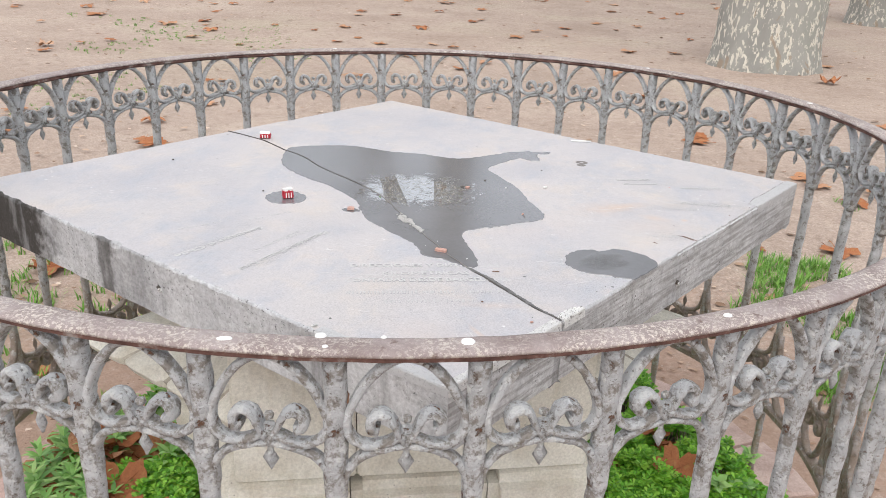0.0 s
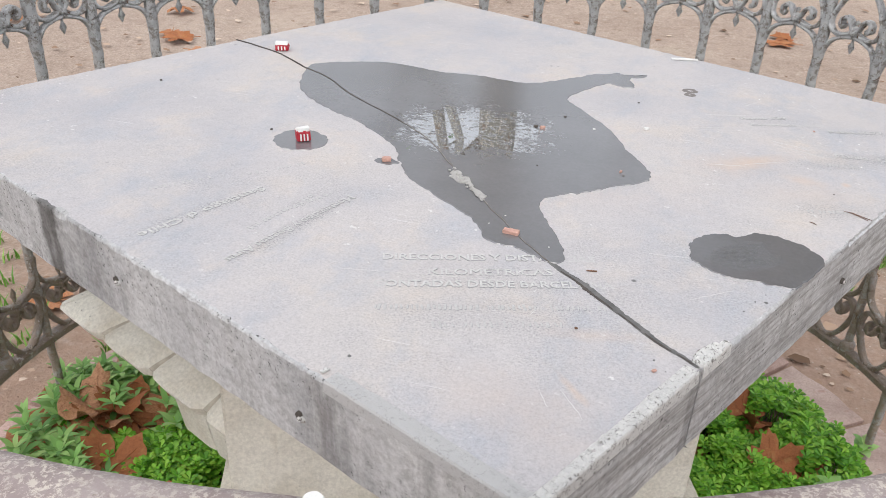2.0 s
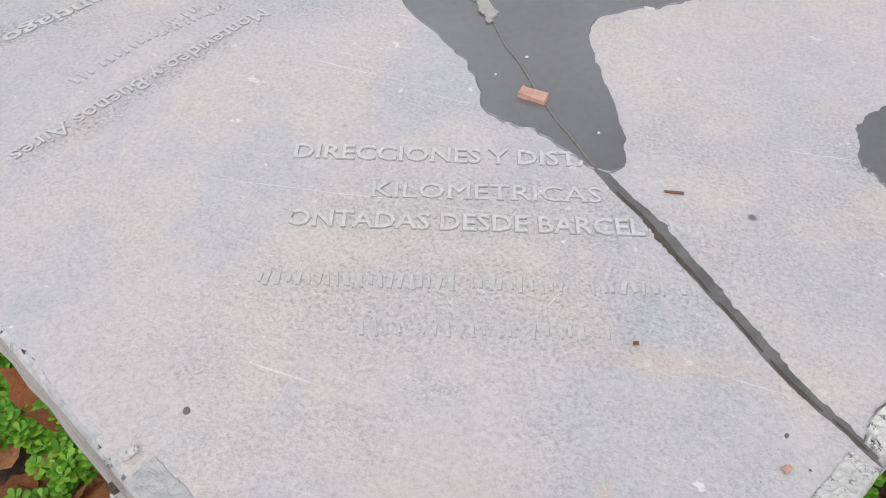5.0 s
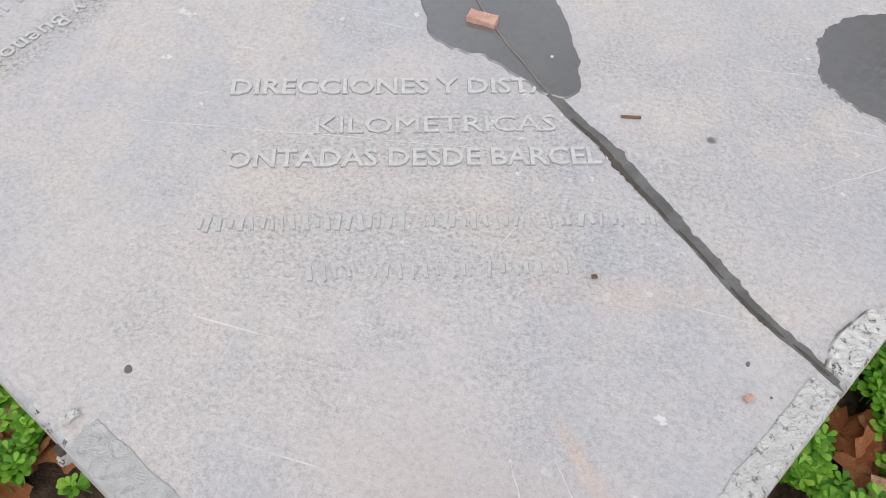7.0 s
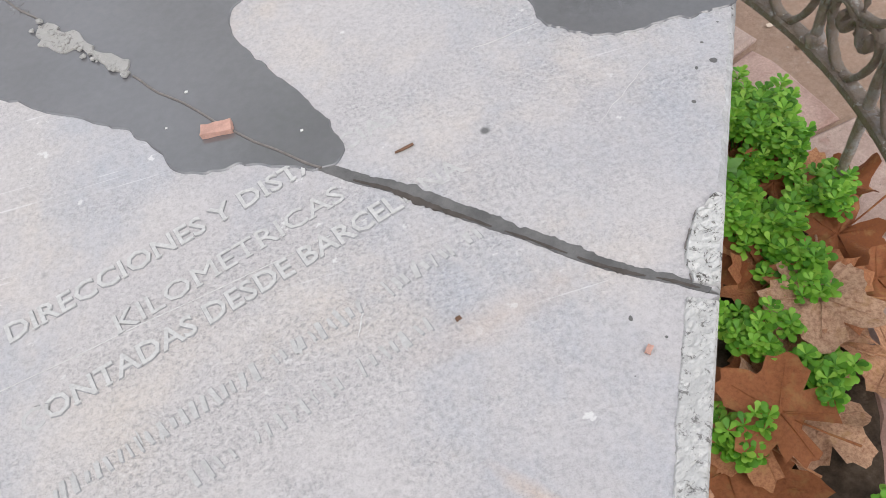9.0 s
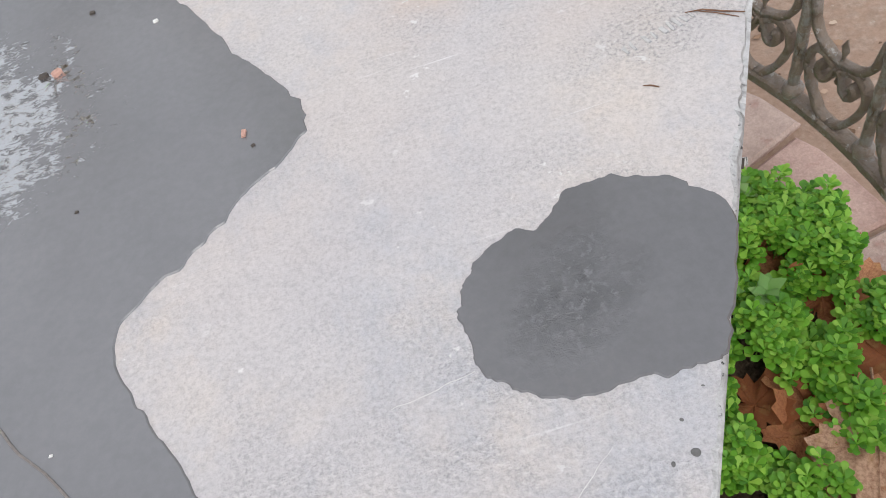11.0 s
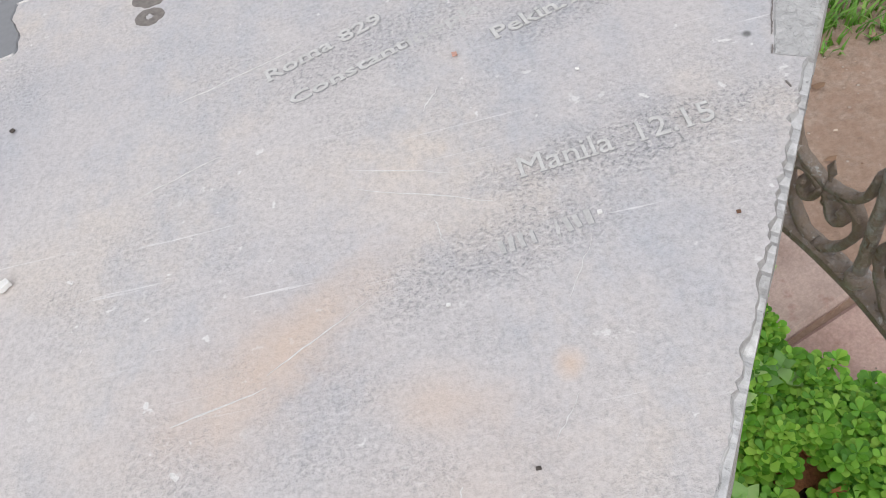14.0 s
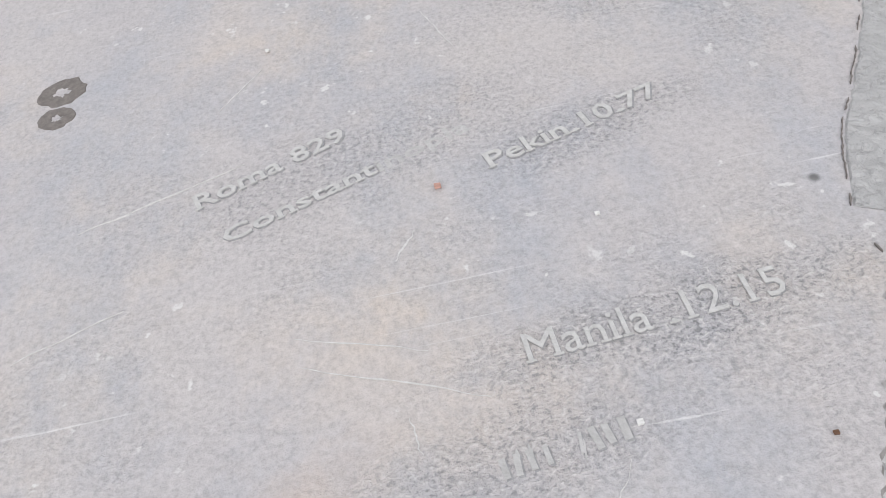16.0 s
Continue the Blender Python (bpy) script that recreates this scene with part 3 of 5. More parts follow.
CRACK = [(-0.722, 1.797), (-0.613, 1.750), (-0.521, 1.683), (-0.460, 1.644), (-0.388, 1.575), (-0.305, 1.514), (-0.241, 1.464), (-0.194, 1.416), (-0.157, 1.363), (-0.130, 1.330), (-0.097, 1.290), (-0.078, 1.258), (-0.044, 1.212), (0.016, 1.142), (0.035, 1.124), (0.0655, 1.0975), (0.095, 1.0685), (0.127, 1.039), (0.1585, 1.009), (0.185, 0.991), (0.2036, 0.9764)]
line = [p + np.array((noise.noise((p[0] * 40, p[1] * 40, 2)), noise.noise((p[0] * 40, p[1] * 40, 7)))) * 0.0016 for p in smooth_path(CRACK, 6)]
gap = [0.0004 + 0.0010 * max(0, (i / len(line)) - 0.45) for i in range(len(line))]
side = []
for i, p in enumerate(line):
    t = line[min(len(line) - 1, i + 1)] - line[max(0, i - 1)]
    t = t / np.linalg.norm(t)
    side.append(np.array((-t[1], t[0])))
upper = [tuple(p + s * g) for p, s, g in zip(line, side, gap)]
lower = [tuple(p - s * g) for p, s, g in zip(line, side, gap)]
# the far half: back edge, right corner, then the crack from front to back
far = [BACK] + upper + [RIGHT]
near_half = [LEFT, FRONT] + lower[::-1]
far = far if ccw(far) == far else far[::-1]
k0 = far.index(upper[0])
k1 = far.index(upper[-1])
part("slab_half", slab_piece(far, min(k0, k1), max(k0, k1)), table, "grey stone slab half with worn edge", UP)
part("slab_half", slab_piece(near_half, 2, 1 + len(lower)), table, "grey stone slab half with worn edge", UP)
# square flaring capital: six stones a side, their outer corners rounded off
STONES, LIP_V, LIP_Z = 7, 0.511, 0.575
CAP = ((0.335, UNDER - 0.004), (0.341, 0.690), (0.370, 0.655), (0.440, 0.614), (0.500, 0.583), (LIP_V, LIP_Z), (LIP_V - 0.008, LIP_Z - 0.016), (0.470, 0.540), (0.430, 0.500), (0.392, 0.440), (0.374, 0.280))
CAP_TURN, CAP_AT = -24.45, (-0.015, 0.042)    # capital shifted a little off the slab's middle to fit the camera's view
bm = bmesh.new()
rings = []
for v, z in CAP:
    w = v - 0.012
    rings.append([bm.verts.new((x * w, y * w, z)) for x, y in ((-1, -1), (0.12, -1), (1, -0.12), (1, 1), (-1, 1))])
for p, q in zip(rings, rings[1:]):
    for k in range(5):
        bm.faces.new((p[k], p[(k + 1) % 5], q[(k + 1) % 5], q[k]))
bm.faces.new(rings[0])
bm.faces.new(rings[-1][::-1])
bmesh.ops.recalc_face_normals(bm, faces=bm.faces)
part("core", bm, table, "", pose(*CAP_AT, 0, 0, 0, CAP_TURN), JOINT)


def capital_stone(seed, place):
    """One stone of the capital's front side, tapering inwards with it; the end stones are mitred."""
    bm = bmesh.new()
    cols, n = 9, len(CAP)
    grid = []
    for k in range(cols):
        t = -1 + 2 * k / (cols - 1)
        row = []
        for v, z in CAP:
            lip = max(0.0, 1 - abs(z - LIP_Z) / 0.11)
            step = 2 * v / STONES
            x = -v + step * (place + 0.5) + t * (step / 2 - 0.0035)
            vv = v - 0.011 * lip * abs(t) ** 8 - 0.003 * abs(t) ** 8 + 0.002 * noise.noise((t * 2, z * 9, seed))
            row.append(bm.verts.new((x, -vv, z)))
        row += [bm.verts.new((row[-1].co.x * 0.8, -0.30, CAP[-1][1])), bm.verts.new((row[0].co.x * 0.8, -0.30, CAP[0][1]))]
        grid.append(row)
    m = n + 2
    for p, q in zip(grid, grid[1:]):
        for j in range(m):
            bm.faces.new((p[j], q[j], q[(j + 1) % m], p[(j + 1) % m]))
    bm.faces.new(grid[0])
    bm.faces.new(grid[-1][::-1])
    bmesh.ops.recalc_face_normals(bm, faces=bm.faces)
    return mesh_of("capital_stone", bm, PALE)


caps = [capital_stone(k, k) for k in range(STONES)]
for k in range(4 * STONES):
    if k in (4, 5, 6, 7, 8, 9):
        continue                              # the front corner is cut off by a square pier
    part("capital_stone", caps[k % STONES], table, "", pose(*CAP_AT, 0, 0, 0, CAP_TURN + 90 * (k // STONES)))
for name, z0, z1, h in (("plinth", 0.0, 0.10, 0.42), ("base_step", 0.10, 0.15, 0.40), ("shaft", 0.15, 0.30, 0.365)):
    bm = bmesh.new()
    tube(bm, [(0, 0, z0), (0, 0, z0 + 0.012), (0, 0, z1 - 0.012), (0, 0, z1)], [h - 0.01, h, h, h - 0.01], 16)
    part(name, bm, table, "stained pale limestone" if name == "shaft" else "", pose(0, 0, 0, 0, 0, PED_TURN), SHAFT)


for name, reach, half, z0, z1, soft in (("corner_pier", 0.46, 0.385, 0.0, 0.485, 0.022), ("pier_neck", 0.425, 0.350, 0.485, UNDER - 0.004, 0.008)):
    bm = bmesh.new()
    for y0, y1 in ((-half, -half * 0.36), (-half * 0.355, half * 0.33), (half * 0.335, half * 0.93)):
        block(bm, -0.05, reach + random.uniform(-0.003, 0.003), y0, y1, z0, z1, soft if name == "corner_pier" else 0.004)
    for v in bm.verts:
        v.co += Vector((noise.noise(v.co * 9), noise.noise(v.co * 9 + Vector((3, 0, 0))), 0)) * 0.002
    part(name, bm, table, "stained pale limestone pier", pose(*CAP_AT, 0, 0, 0, CAP_TURN - 45), SHAFT if name == "corner_pier" else PALE)


# small drilled holes in the slab's sides: dark discs stand in for their shaded insides
for p, along in (((-0.452, 0.997, 0.905), -24.5), ((-0.160, 0.864, 0.890), -24.5), ((0.380, 1.305, 0.893), 61.8)):
    bm = bmesh.new()
    tube(bm, [(0, -0.0035, 0), (0, 0.004, 0)], [0.0036, 0.0044], 10, 0.2)
    part("plugged_hole", bm, table, "small dark disc painted as a drilled hole's shade", UP @ pose(*p, 0, 0, along), CRUMB_OR_GAP)
    bm = bmesh.new()
    tube(bm, [(0.004, -0.005, -0.002), (0.004, 0.003, -0.006)], [0.003, 0.004], 8, 0.2)
    part("plug_crumb", bm, table, "pale mortar crumb", UP @ pose(*p, 0, 0, along), REPAIR)


def edge_strip(a, b, inward, wide, h, mat, label, seed, pitted=1.0):
    """A rough mended strip along the slab's top edge from a to b; wide: its width at even steps between them."""
    a, b, inw = np.array(a), np.array(b), np.array(inward)
    inw = inw / np.linalg.norm(inw)
    n = max(24, int(np.linalg.norm(b - a) / 0.0016))
    bm = bmesh.new()
    rows, rim = [], []
    for i in range(n + 1):
        p = a + (b - a) * i / n
        ww = float(np.interp(i / n, np.linspace(0, 1, len(wide)), wide)) + 0.0012 * noise.noise((i * 0.11, seed, 0)) + 0.0005 * noise.noise((i * 0.6, seed, 3))
        row = []
        for k in range(14):
            f = (k - 1) / 12
            q = p + inw * (f * ww if k else -0.0012)
            dent = 0.0026 * min(0.0, noise.noise((q[0] * 240, q[1] * 240, seed)) + 0.08) + 0.0008 * noise.noise((q[0] * 600, q[1] * 600, seed))
            z = TOP - 0.012 if k == 0 else (TOP - 0.001 if k == 13 else TOP + h + pitted * dent - (0.002 if k == 1 else 0))
            row.append(bm.verts.new((q[0], q[1], z)))
        rows.append(row)
        rim.append(p + inw * ww)
    for r, s in zip(rows, rows[1:]):
        for k in range(13):
            bm.faces.new((r[k], r[k + 1], s[k + 1], s[k]))
    for r in (rows[0], rows[-1]):
        bm.faces.new(r)
    bmesh.ops.recalc_face_normals(bm, faces=bm.faces)
    part("mended_edge", bm, table, label, UP, mat)
    return rim


def dark_joint(pts, w, seed, keep=0.75):
    """A broken dark joint line on the slab's face."""
    rnd = random.Random(seed)
    i = 0
    bm = bmesh.new()
    while i < len(pts) - 2:
        n = rnd.randint(2, 4)
        run = pts[i:i + n + 1]
        if rnd.random() < keep and len(run) > 2:
            k = [w * (0.35 + 0.65 * math.sin(math.pi * j / (len(run) - 1))) * rnd.uniform(0.5, 1.2) for j in range(len(run))]
            d = run[-1] - run[0]
            d = np.array((-d[1], d[0])) / (np.linalg.norm(d) + 1e-9)
            sheet(bm, ccw([tuple(p + d * v) for p, v in zip(run, k)] + [tuple(p - d * v) for p, v in zip(run[::-1], k[::-1])]), TOP - 0.0003, TOP + 0.0009, 0.0)
        i += n
    tagged(part("joint_line", bm, table, "broken dark joint line", UP, SEAM), kind="stuff")


IN_FL, IN_FR = (0.414, 0.91), (-0.882, 0.472)
edge_strip((0.2015, 0.9725), FRONT, IN_FR, (0.016, 0.0165, 0.0155, 0.0145, 0.0145, 0.014, 0.014), 0.0014, MENDED, "pale grey pitted mended strip", 5)
rim = edge_strip((0.2315, 1.0285), (0.2055, 0.980), IN_FR, (0.006, 0.0145, 0.0165, 0.018, 0.018, 0.014), 0.0026, REPAIR, "whitish crumbling mortar patch", 8, 1.6)
dark_joint(rim, 0.0004, 4, 0.4)
rim = edge_strip((0.546, 1.616), RIGHT, IN_FR, (0.020, 0.0265, 0.0250, 0.0245, 0.0250, 0.0250, 0.0255), 0.0008, CORNER, "grey mended strip beside the corner", 11, 0.45)
dark_joint(rim[:130], 0.0004, 5, 0.55)
dark_joint([np.array((0.5215, 1.6215)) + np.array((0.0012 * j - 0.00004 * j * j, -0.0023 * j)) for j in range(11)], 0.0004, 6, 0.7)
edge_strip((-0.127, 0.849), FRONT, IN_FL, (0.019, 0.0205, 0.0200, 0.0195, 0.0190, 0.0190), 0.0005, CORNER, "smooth grey mended strip along the edge", 14, 0.08)


# inscriptions, cut shallow and worn
def text_mesh(words, height, mat, spread=1.0, fat=0.0):
    cu = bpy.data.curves.new("inscription", "FONT")
    cu.body, cu.size, cu.extrude, cu.space_character = words, height * 1.45, 0.0003, spread
    cu.resolution_u, cu.offset = 2, fat
    tmp = new("inscription", cu)
    dg = bpy.context.evaluated_depsgraph_get()
    me = bpy.data.meshes.new_from_object(tmp.evaluated_get(dg))
    bpy.data.objects.remove(tmp)
    bpy.data.curves.remove(cu)
    me.materials.clear()
    me.materials.append(mat)
    return me


def serifs(me, cap):
    """Adds small foot and head serifs where strokes end on the base line and at the capitals' height."""
    bm = bmesh.new()
    bm.from_mesh(me)
    zs = max(v.co.z for v in bm.verts)
    for level in (0.0, cap):
        xs = sorted(v.co.x for v in bm.verts if abs(v.co.y - level) < cap * 0.02 and v.co.z > zs * 0.5)
        groups = []
        for x in xs:
            if groups and x - groups[-1][-1] < cap * 0.17 and x - groups[-1][0] < cap * 0.3:
                groups[-1].append(x)
            else:
                groups.append([x])
        for g in groups:
            w = g[-1] - g[0]
            if w < cap * 0.06 or w > cap * 0.22:
                continue
            y = level + (cap * 0.035 if level == 0.0 else -cap * 0.035)
            bmesh.ops.create_cube(bm, size=1, matrix=Matrix.Translation(((g[0] + g[-1]) / 2, y, 0)) @ Matrix.Diagonal((w + cap * 0.15, cap * 0.06, zs * 1.9, 1)))
    bm.to_mesh(me)
    bm.free()


def inscribe(words, a, b, height, keep=(0.0, 1.0)):
    """Words along the line from a to b on the slab: pale cut strokes, their shade painted by an offset dark copy."""
    a, b = Vector((*a, 0)), Vector((*b, 0))
    turn = math.degrees(math.atan2(b.y - a.y, b.x - a.x))
    kinds = [(CHALK, 0.0006, "inscription", 0.00020 * height / 0.0125, keep), (LETTER_SHADE, 0.0002, "inscription_dirt", 0.00045 * height / 0.0125, keep)]
    if keep != (0.0, 1.0):
        kinds.append((WORN, -0.0001, "worn_inscription", 0.0002, (0.0, 1.0)))
    for mat, z, name, fat, (f0, f1) in kinds:
        me = text_mesh(words, height, mat, 1.0, 0.0 if "M" in words else fat)
        serifs(me, height * 1.45 * 0.729)
        xs = [v.co.x for v in me.vertices]
        x0, x1 = min(xs), max(xs)
        me.transform(Matrix.Diagonal(((b - a).length / (x1 - x0), 1, 1, 1)))
        if (f0, f1) != (0.0, 1.0):
            bm = bmesh.new()
            bm.from_mesh(me)
            n = (b - a).length
            bmesh.ops.delete(bm, geom=[v for v in bm.verts if not f0 <= v.co.x / n + 0.02 * noise.noise((v.co.y * 300, v.co.x * 200, 1)) <= f1], context="VERTS")
            bm.to_mesh(me)
            bm.free()
        dirt_or_shade = name == "inscription_dirt"
        part(name, me, table, "shallow worn carved lettering", UP @ pose(a.x + (0.0003 if dirt_or_shade else 0), a.y - (0.0004 if dirt_or_shade else 0), TOP + z, 0, 0, turn))


def worn_line(a, b, height, n):
    """Carving too worn to read: short bars, each with a dark offset copy as painted shade."""
    a, b = np.array(a), np.array(b)
    bm, dirt_or_shade = bmesh.new(), bmesh.new()
    turn = math.atan2(b[1] - a[1], b[0] - a[0])
    for i in range(n):
        if random.random() < 0.15:
            continue
        p = a + (b - a) * (i + 0.5 + random.uniform(-0.2, 0.2)) / n
        w, h = random.uniform(0.0012, 0.003), height * random.uniform(0.5, 1.0)
        m = Matrix.Translation((p[0], p[1], TOP + 0.0003)) @ Matrix.Rotation(turn + random.uniform(-0.2, 0.2), 4, "Z") @ Matrix.Diagonal((w, h, 0.0005, 1))
        bmesh.ops.create_cube(bm, size=1, matrix=m)
        bmesh.ops.create_cube(dirt_or_shade, size=1, matrix=Matrix.Translation((0.0007, -0.0007, -0.0002)) @ m)
        if random.random() < 0.6:
            q = Matrix.Translation((random.uniform(-0.001, 0.001), random.uniform(-0.3, 0.3) * height, 0.00005)) @ m @ Matrix.Rotation(random.uniform(0.5, 1.2), 4, "Z") @ Matrix.Diagonal((1, 0.5, 1, 1))
            bmesh.ops.create_cube(bm, size=1, matrix=q)
    tagged(part("inscription_dirt", dirt_or_shade, table, "painted shade beside a worn carved line", UP, LETTER_SHADE), kind="stuff")
    tagged(part("worn_inscription", bm, table, "carved line worn past reading", UP, WORN), kind="stuff")


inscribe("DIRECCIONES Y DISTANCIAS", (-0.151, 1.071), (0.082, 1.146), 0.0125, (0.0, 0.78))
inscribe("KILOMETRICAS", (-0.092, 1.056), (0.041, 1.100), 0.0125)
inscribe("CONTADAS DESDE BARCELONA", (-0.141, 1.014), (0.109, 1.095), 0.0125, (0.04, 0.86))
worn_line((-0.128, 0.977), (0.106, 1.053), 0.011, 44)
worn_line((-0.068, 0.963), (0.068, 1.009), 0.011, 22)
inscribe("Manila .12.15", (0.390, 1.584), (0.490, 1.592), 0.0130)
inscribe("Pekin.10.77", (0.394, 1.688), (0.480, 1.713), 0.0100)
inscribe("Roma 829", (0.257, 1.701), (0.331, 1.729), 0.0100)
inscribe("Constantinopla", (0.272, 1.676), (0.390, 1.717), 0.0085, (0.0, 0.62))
worn_line((0.330, 1.372), (0.385, 1.386), 0.008, 10)
worn_line((0.372, 1.545), (0.42, 1.552), 0.010, 9)
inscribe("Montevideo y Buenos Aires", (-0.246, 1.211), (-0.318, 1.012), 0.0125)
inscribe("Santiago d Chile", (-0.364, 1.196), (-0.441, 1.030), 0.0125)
worn_line((-0.288, 1.204), (-0.325, 1.085), 0.010, 20)
worn_line((-0.496, 1.139), (-0.44, 1.20), 0.009, 14)
worn_line((-0.400, 1.225), (-0.343, 1.285), 0.009, 14)
worn_line((-0.300, 1.155), (-0.27, 1.21), 0.009, 12)


# bright scratches in the stone's face
def scratch(a, b, w):
    a, b = np.array(a), np.array(b)
    d = (b - a) / np.linalg.norm(b - a)
    side = np.array((-d[1], d[0]))
    n = 14
    mid = [a + (b - a) * k / n + side * 0.0012 * noise.noise((k * 0.4, a[0] * 90, 0)) for k in range(n + 1)]
    k = [w * (0.3 + 0.7 * math.sin(math.pi * min(1, (i + 0.3) / n))) * (0.75 + 0.7 * noise.noise((i * 0.9, a[1] * 70, 2))) for i in range(n + 1)]
    bm = bmesh.new()
    sheet(bm, ccw([tuple(p + side * max(0.0001, v)) for p, v in zip(mid, k)] + [tuple(p - side * max(0.0001, v)) for p, v in zip(mid[::-1], k[::-1])]), TOP - 0.0002, TOP + 0.0003, 0.0)
    part("scratch", bm, table, "bright shallow scratch", UP, SCRATCH)


for a, b, w in (((0.200, 1.7025), (0.280, 1.7265), 0.0006), ((0.182, 1.634), (0.229, 1.650), 0.0005), ((0.265, 1.772), (0.288, 1.801), 0.0005), ((0.378, 1.822), (0.391, 1.785), 0.0005), ((0.303, 1.617), (0.355, 1.599), 0.00035), ((0.305, 1.603), (0.375, 1.574), 0.00035), ((0.345, 1.572), (0.348, 1.556), 0.0004), ((0.212, 1.489), (0.258, 1.498), 0.0006), ((0.258, 1.505), (0.308, 1.533), 0.0004), ((0.400, 1.511), (0.417, 1.540), 0.0003), ((0.347, 1.646), (0.357, 1.661), 0.0006), ((0.336, 1.426), (0.341, 1.436), 0.0004), ((0.381, 1.447), (0.395, 1.466), 0.0003), ((0.140, 1.187), (0.185, 1.193), 0.0003), ((-0.19, 1.037), (0.05, 1.083), 0.0003), ((0.062, 0.897), (0.073, 0.878), 0.0005), ((0.08, 0.905), (0.105, 0.872), 0.0004), ((0.03, 1.012), (0.037, 1.030), 0.0005), ((0.19, 1.10), (0.235, 1.135), 0.0003)):
    scratch(a, b, w)


# ---- puddles on the slab ----
def puddle(pts, n, h, label, mat=WATER, ragged=0.0025, rim=0.0012, name="puddle", scallop=0.0):
    out = closed_path(ccw(list(pts)), n + 4 if n > 4 else n)
    out = [p + np.array((noise.noise((p[0] * 95, p[1] * 95, 4)), noise.noise((p[0] * 95, p[1] * 95, 8)))) * ragged * 1.4 for p in out]
    if scallop:
        mid = sum(out) / len(out)
        out = [p + (p - mid) / np.linalg.norm(p - mid) * scallop * (abs(noise.noise((p[0] * 150, p[1] * 150, 12))) * 2 - 0.5) for p in out]
    bm = bmesh.new()
    sheet(bm, [(p[0], p[1]) for p in out], -0.0004, h, rim)
    ob = single(name, bm, mat, label, "puddle", pose(0, 0, TOP))
    return ob


POOL = [(-0.488, 1.586), (-0.518, 1.690), (-0.500, 1.722), (-0.437, 1.756), (-0.374, 1.771), (-0.279, 1.754), (-0.204, 1.759), (-0.117, 1.749), (-0.062, 1.790), (-0.030, 1.822), (-0.004, 1.850), (0.022, 1.862), (0.036, 1.874), (0.058, 1.868), (0.092, 1.882), (0.080, 1.860), (0.062, 1.850), (0.070, 1.818), (0.074, 1.796), (0.050, 1.792), (0.030, 1.806), (0.014, 1.790), (0.000, 1.768), (-0.022, 1.726), (-0.030, 1.688), (0.012, 1.630), (0.055, 1.570), (0.087, 1.498), (0.114, 1.450), (0.129, 1.411), (0.116, 1.383), (0.083, 1.360), (0.046, 1.325), (0.012, 1.303), (-0.003, 1.285), (-0.003, 1.262), (0.013, 1.228), (0.034, 1.185), (0.046, 1.151), (0.045, 1.130), (0.029, 1.127), (0.006, 1.138), (-0.014, 1.146), (-0.032, 1.149), (-0.052, 1.157), (-0.067, 1.186), (-0.089, 1.209), (-0.142, 1.250), (-0.192, 1.292), (-0.222, 1.342), (-0.250, 1.392), (-0.334, 1.463), (-0.384, 1.489), (-0.443, 1.532)]
puddle(POOL, 6, 0.0012, "large shallow rain puddle over the crack in the slab")
BLOB = [(0.186, 1.220), (0.188, 1.236), (0.195, 1.249), (0.211, 1.263), (0.226, 1.268), (0.240, 1.267), (0.247, 1.272), (0.258, 1.277), (0.263, 1.283), (0.283, 1.284), (0.301, 1.280), (0.326, 1.263), (0.339, 1.232), (0.306, 1.166), (0.288, 1.160), (0.273, 1.158), (0.262, 1.161), (0.234, 1.161), (0.212, 1.167), (0.199, 1.179), (0.187, 1.192), (0.187, 1.208)]
puddle(BLOB, 6, 0.0010, "small rain puddle at the slab's edge", scallop=0.0016)
puddle([(-0.383 + 0.038 * math.cos(a) - 0.017 * math.sin(a), 1.361 + 0.0145 * math.cos(a) + 0.037 * math.sin(a)) for a in (k * math.pi / 5 for k in range(10))], 5, 0.0008, "small round puddle under a crushed carton")
puddle([(-0.237 + 0.018 * math.cos(a), 1.331 + 0.012 * math.sin(a)) for a in (k * math.pi / 4 for k in range(8))], 5, 0.0007, "tiny puddle round a terracotta chip")
bandw = [p + (q - p) * f / 4 for p, q in zip(line[int(len(line) * 0.66):-2], line[int(len(line) * 0.66) + 1:-1]) for f in range(4)]
ragged = random.Random(5)
wet = []
for sgn, run in ((1, list(enumerate(bandw))), (-1, list(enumerate(bandw))[::-1])):
    for i, p in run:
        f = i / len(bandw)
        w0 = np.interp(f, (0, 0.2, 0.4, 0.65, 0.85, 1), (0.0035, 0.0062, 0.0080, 0.0060, 0.0042, 0.0020)) if sgn > 0 else 0.0019
        w = w0 * (1.0 + 0.22 * noise.noise((p[0] * 45, sgn, 1)) + 0.35 * noise.noise((p[0] * 210, 5, sgn)) + 0.16 * noise.noise((p[1] * 600, 3, sgn)))
        w *= ragged.uniform(0.98, 1.02)
        wet.append(tuple(p + sgn * np.array((0.79, 0.61)) * max(0.0010, w)))
bm = bmesh.new()
sheet(bm, ccw(wet), TOP - 0.0003, TOP + 0.0004, 0.0002)
single("damp_crack_band", bm, DAMP, "dark damp band along the open crack", "wet stain")
core = [p for p in bandw[len(bandw) // 9:]]
